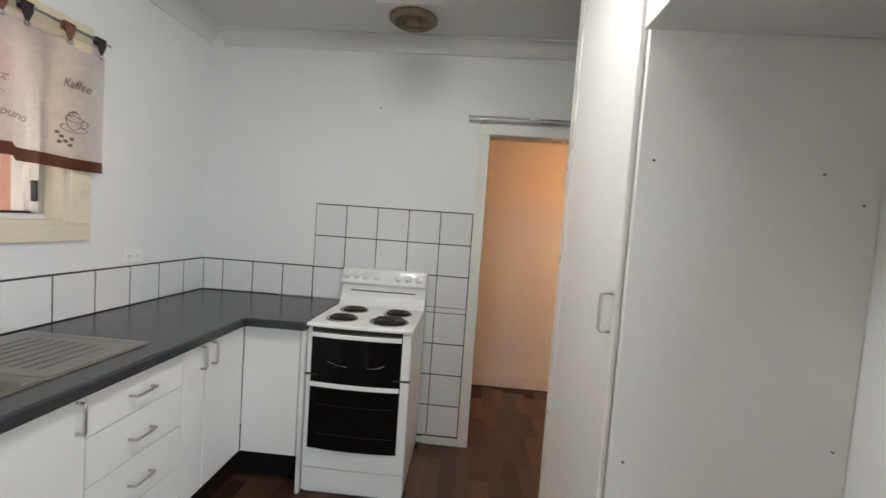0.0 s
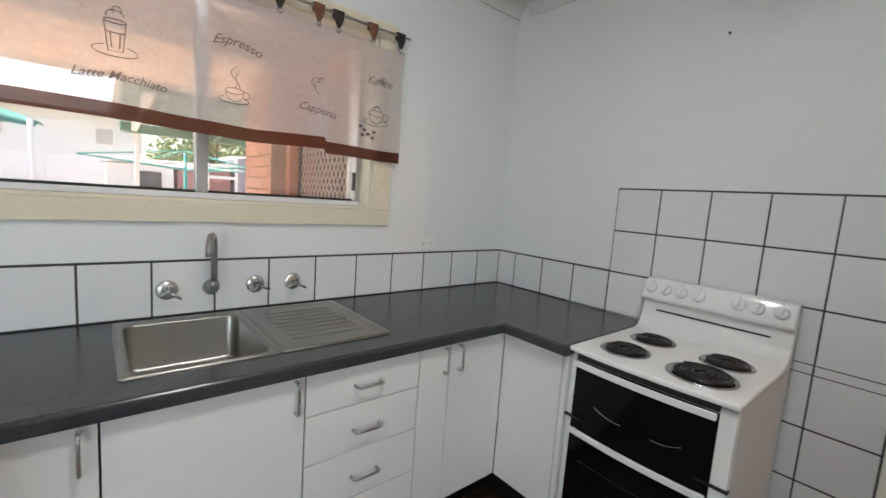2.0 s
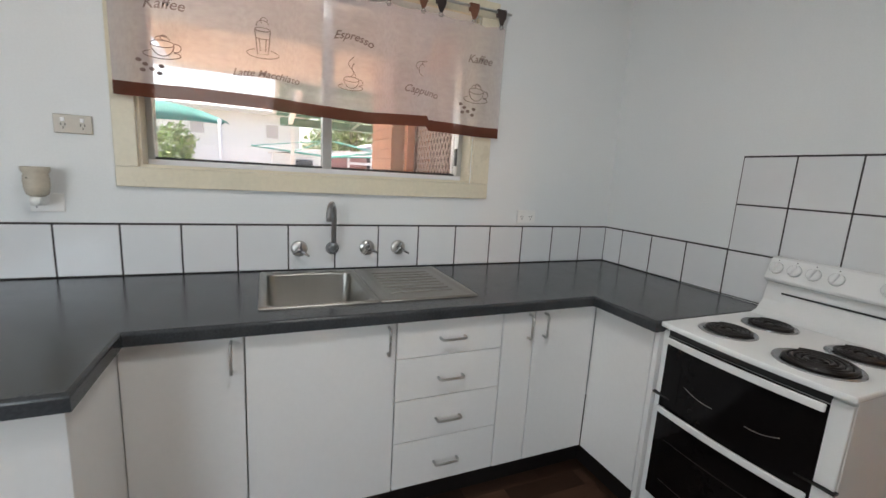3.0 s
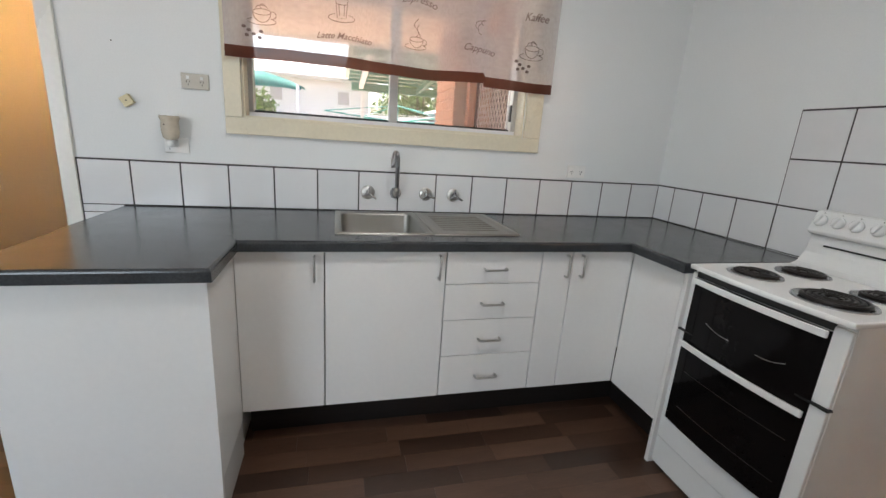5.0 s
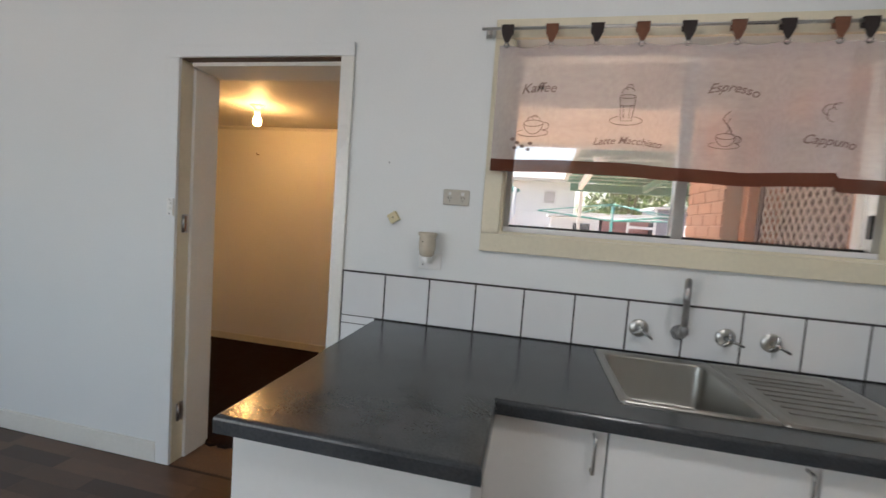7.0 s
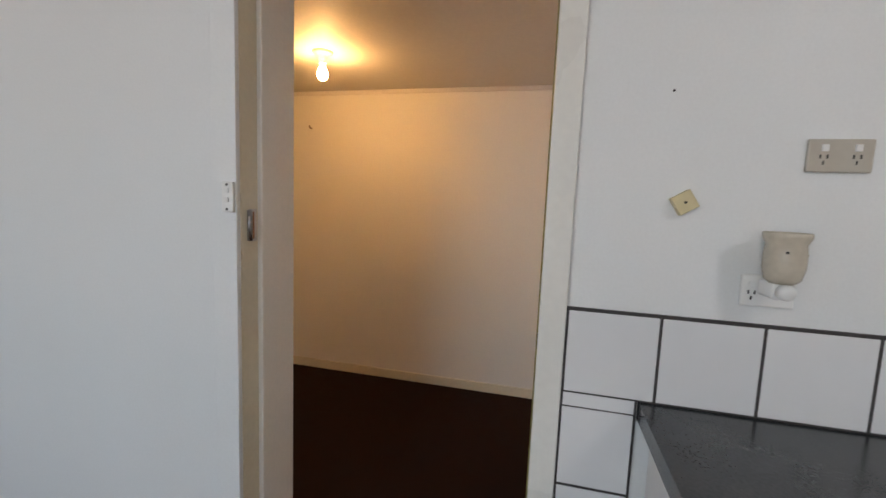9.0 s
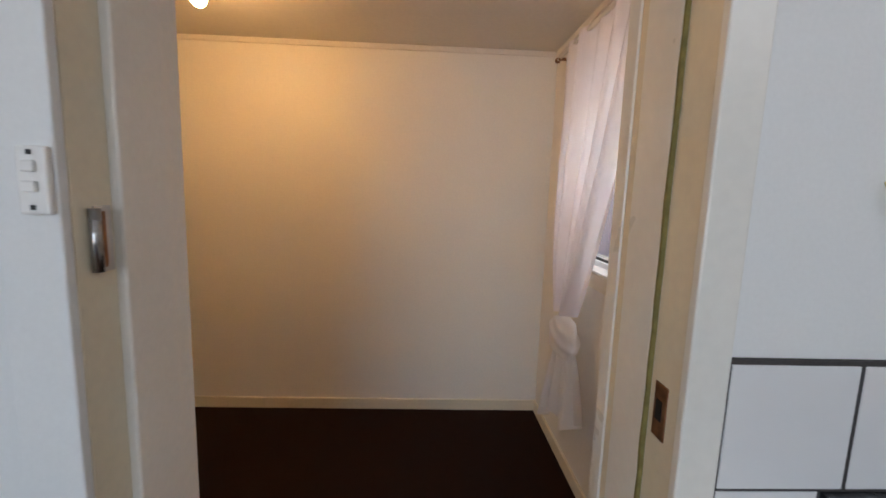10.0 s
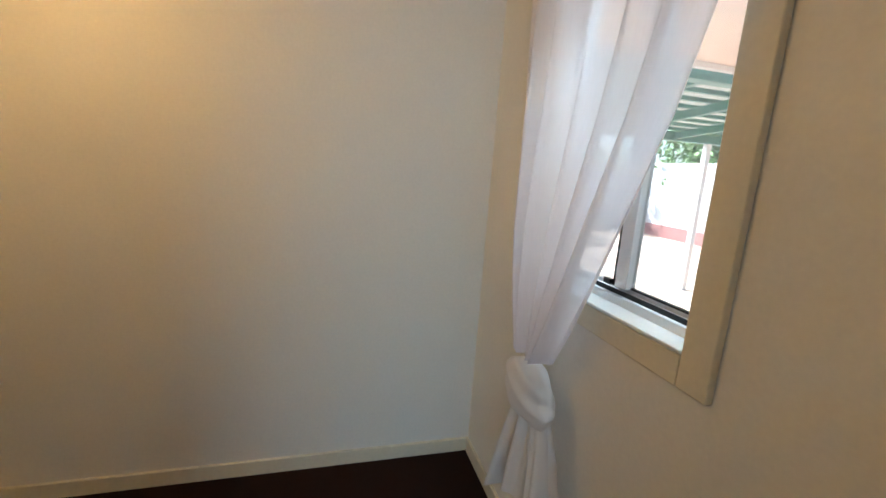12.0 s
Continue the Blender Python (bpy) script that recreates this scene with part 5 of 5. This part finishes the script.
tree(-15.2, 1.3, 4.3, 1.9, 1.9, 3600, 5, "leafy green tree behind the back fence", 0.13)
tree(-14.8, 4.2, 4.4, 2.2, 1.6, 4600, 8, "leafy green tree over the fence", 0.13)
tree(-15.0, -5.6, 2.7, 1.0, 1.4, 1500, 12, "feathery green tree behind the fence", 0.12)
tree(-11.7, 2.75, 1.9, 0.9, 0.6, 2200, 21, "green shrub beside the shed", 0.07)
tree(-7.6, -3.75, 2.0, 0.75, 0.7, 2200, 31, "feathery green shrub in the yard", 0.08)
tree(-9.4, -2.2, 0.9, 0.55, 0.1, 900, 33, "dry low bush by the fence", 0.06)
tree(-10.5, 8.0, 3.8, 1.8, 1.5, 3200, 41, "leafy green tree beyond the side fence", 0.12)
tree(-6.0, 8.2, 3.2, 1.6, 1.4, 2600, 43, "leafy green tree beyond the side fence", 0.12)

# ---- pieces: bricks, tiles, planks ----
bk = bpy.data.meshes.new("brick")
tmp = box(-0.115, 0.115, -0.012, 0.0, 0, 0.076, 0.003)
tmp.to_mesh(bk)
tmp.free()
bk.materials.append(M_BRICK)
for r in range(12, 29):
    for k in range(4):
        x = -2.14 + 0.115 + 0.24 * k + (0.12 if r % 2 else 0) - 0.12
        x0, x1 = max(-2.14, x - 0.115), min(-1.462, x + 0.115)
        if x1 - x0 < 0.03:
            continue
        ob = new("brick", bk)
        ob.parent, ob.matrix_parent_inverse = bw, Matrix.Translation(-bw.location)
        ob.location = ((x0 + x1) / 2, -0.951, -0.25 + 0.086 * r)
        ob.scale = ((x1 - x0) / 0.23, 1, 1)

P, G = 0.203, 0.006
tile_w = bpy.data.meshes.new("tile")
tmp = box(0.0, 0.010, G / 2, P - G / 2, G / 2, P - G / 2, 0.0015, seg=1)
tmp.to_mesh(tile_w)
tmp.free()
tile_w.materials.append(M_TILE)
tile_n = bpy.data.meshes.new("tile")
tmp = box(G / 2, P - G / 2, -0.010, 0.0, G / 2, P - G / 2, 0.0015, seg=1)
tmp.to_mesh(tile_n)
tmp.free()
tile_n.materials.append(M_TILE)


def tile(mesh, parent, x, y, z, sx=1, sy=1, sz=1):
    ob = new("tile", mesh)
    ob.parent, ob.matrix_parent_inverse = parent, Matrix.Translation(-parent.location)
    ob.location, ob.scale = (x, y, z), (sx, sy, sz)


TZ = 0.902
sp_w = thing("trim_splashback_west", (0, -1.5, 0.9), "white square tile splashback with dark grout", "splashback", kind="structure")
part("grout", box(0.0005, 0.0098, -15 * P - 0.002, -0.0105, TZ - 0.001, TZ + P + 0.004), M_GROUT, sp_w)
part("grout", box(0.0005, 0.0098, -15 * P - 0.002, -2.877, 0.0, TZ - 0.0015), M_GROUT, sp_w)
for k in range(15):
    tile(tile_w, sp_w, 0.001, -(k + 1) * P, TZ)
tile(tile_w, sp_w, 0.001, -15 * P, TZ - 0.033, 1, 0.165 / P, 0.033 / P)
for k in range(4):
    tile(tile_w, sp_w, 0.001, -15 * P, TZ - 0.033 - (k + 1) * P, 1, 0.165 / P, 1)
part("corner_grout", box(0.0005, 0.0135, -0.0135, -0.0005, TZ - 0.001, TZ + P + 0.004), M_GROUT, sp_w)
X0 = 0.752
sp_n = thing("trim_splashback_north", (1.2, 0, 0.9), "white square tiles behind the cooker with dark grout", "splashback", kind="structure")
part("grout", box(0.0136, X0, -0.0098, -0.0005, TZ - 0.001, TZ + P + 0.004), M_GROUT, sp_n)
part("grout", box(X0, X0 + 5 * P - 0.001, -0.0098, -0.0005, 0.045, TZ + 3 * P + 0.004), M_GROUT, sp_n)
tile(tile_n, sp_n, 0.011, -0.001, TZ, (X0 - 3 * P - 0.011) / P, 1, 1)
for k in range(3):
    tile(tile_n, sp_n, X0 - (k + 1) * P, -0.001, TZ)
for k in range(5):
    for r in range(3):
        tile(tile_n, sp_n, X0 + k * P - 0.001 * k, -0.001, TZ + r * P)
    tile(tile_n, sp_n, X0 + k * P - 0.001 * k, -0.001, TZ - 0.033, 1, 1, 0.033 / P)
    for r in range(4):
        tile(tile_n, sp_n, X0 + k * P - 0.001 * k, -0.001, TZ - 0.033 - (r + 1) * P)

PWID, PLEN = 0.092, 0.38
plank = bpy.data.meshes.new("plank")
tmp = box(-PWID / 2 + 0.0004, PWID / 2 - 0.0004, -PLEN / 2 + 0.0004, PLEN / 2 - 0.0004, -0.003, 0.0)
tmp.to_mesh(plank)
tmp.free()
plank.materials.append(M_FLOOR)
fl = bpy.data.objects["floor"]
rest_v, rest_f = [], []
rnd = random.Random(4)
count = 0
for i in range(int(4.2 / PWID)):
    x = 0.02 + PWID * (i + 0.5)
    off = rnd.random() * PLEN
    for j in range(-1, 19):
        y = 1.1 - off - PLEN * j
        if y - PLEN / 2 < -5.64 or y + PLEN / 2 > 1.1:
            continue
        if y > -0.1 and (x < 1.1):
            continue
        near = 0.45 < x < 2.7 and -2.9 < y < 0.6 or (x < 0.8 and y < -3.0)
        if near and count < 300:
            ob = new("plank", plank)
            ob.parent = fl
            ob.location = (x, y, 0.0)
            count += 1
        else:
            n = len(rest_v)
            a, c = PWID / 2 - 0.0004, PLEN / 2 - 0.0004
            rest_v += [(x - a, y - c, 0.0), (x + a, y - c, 0.0), (x + a, y + c, 0.0), (x - a, y + c, 0.0)]
            rest_f.append((n, n + 1, n + 2, n + 3))
me = bpy.data.meshes.new("far_planks")
me.from_pydata(rest_v, [], rest_f)
me.materials.append(M_FLOOR)
ob = new("far_planks", me)
ob.parent = fl
tagged(ob, kind="stuff")
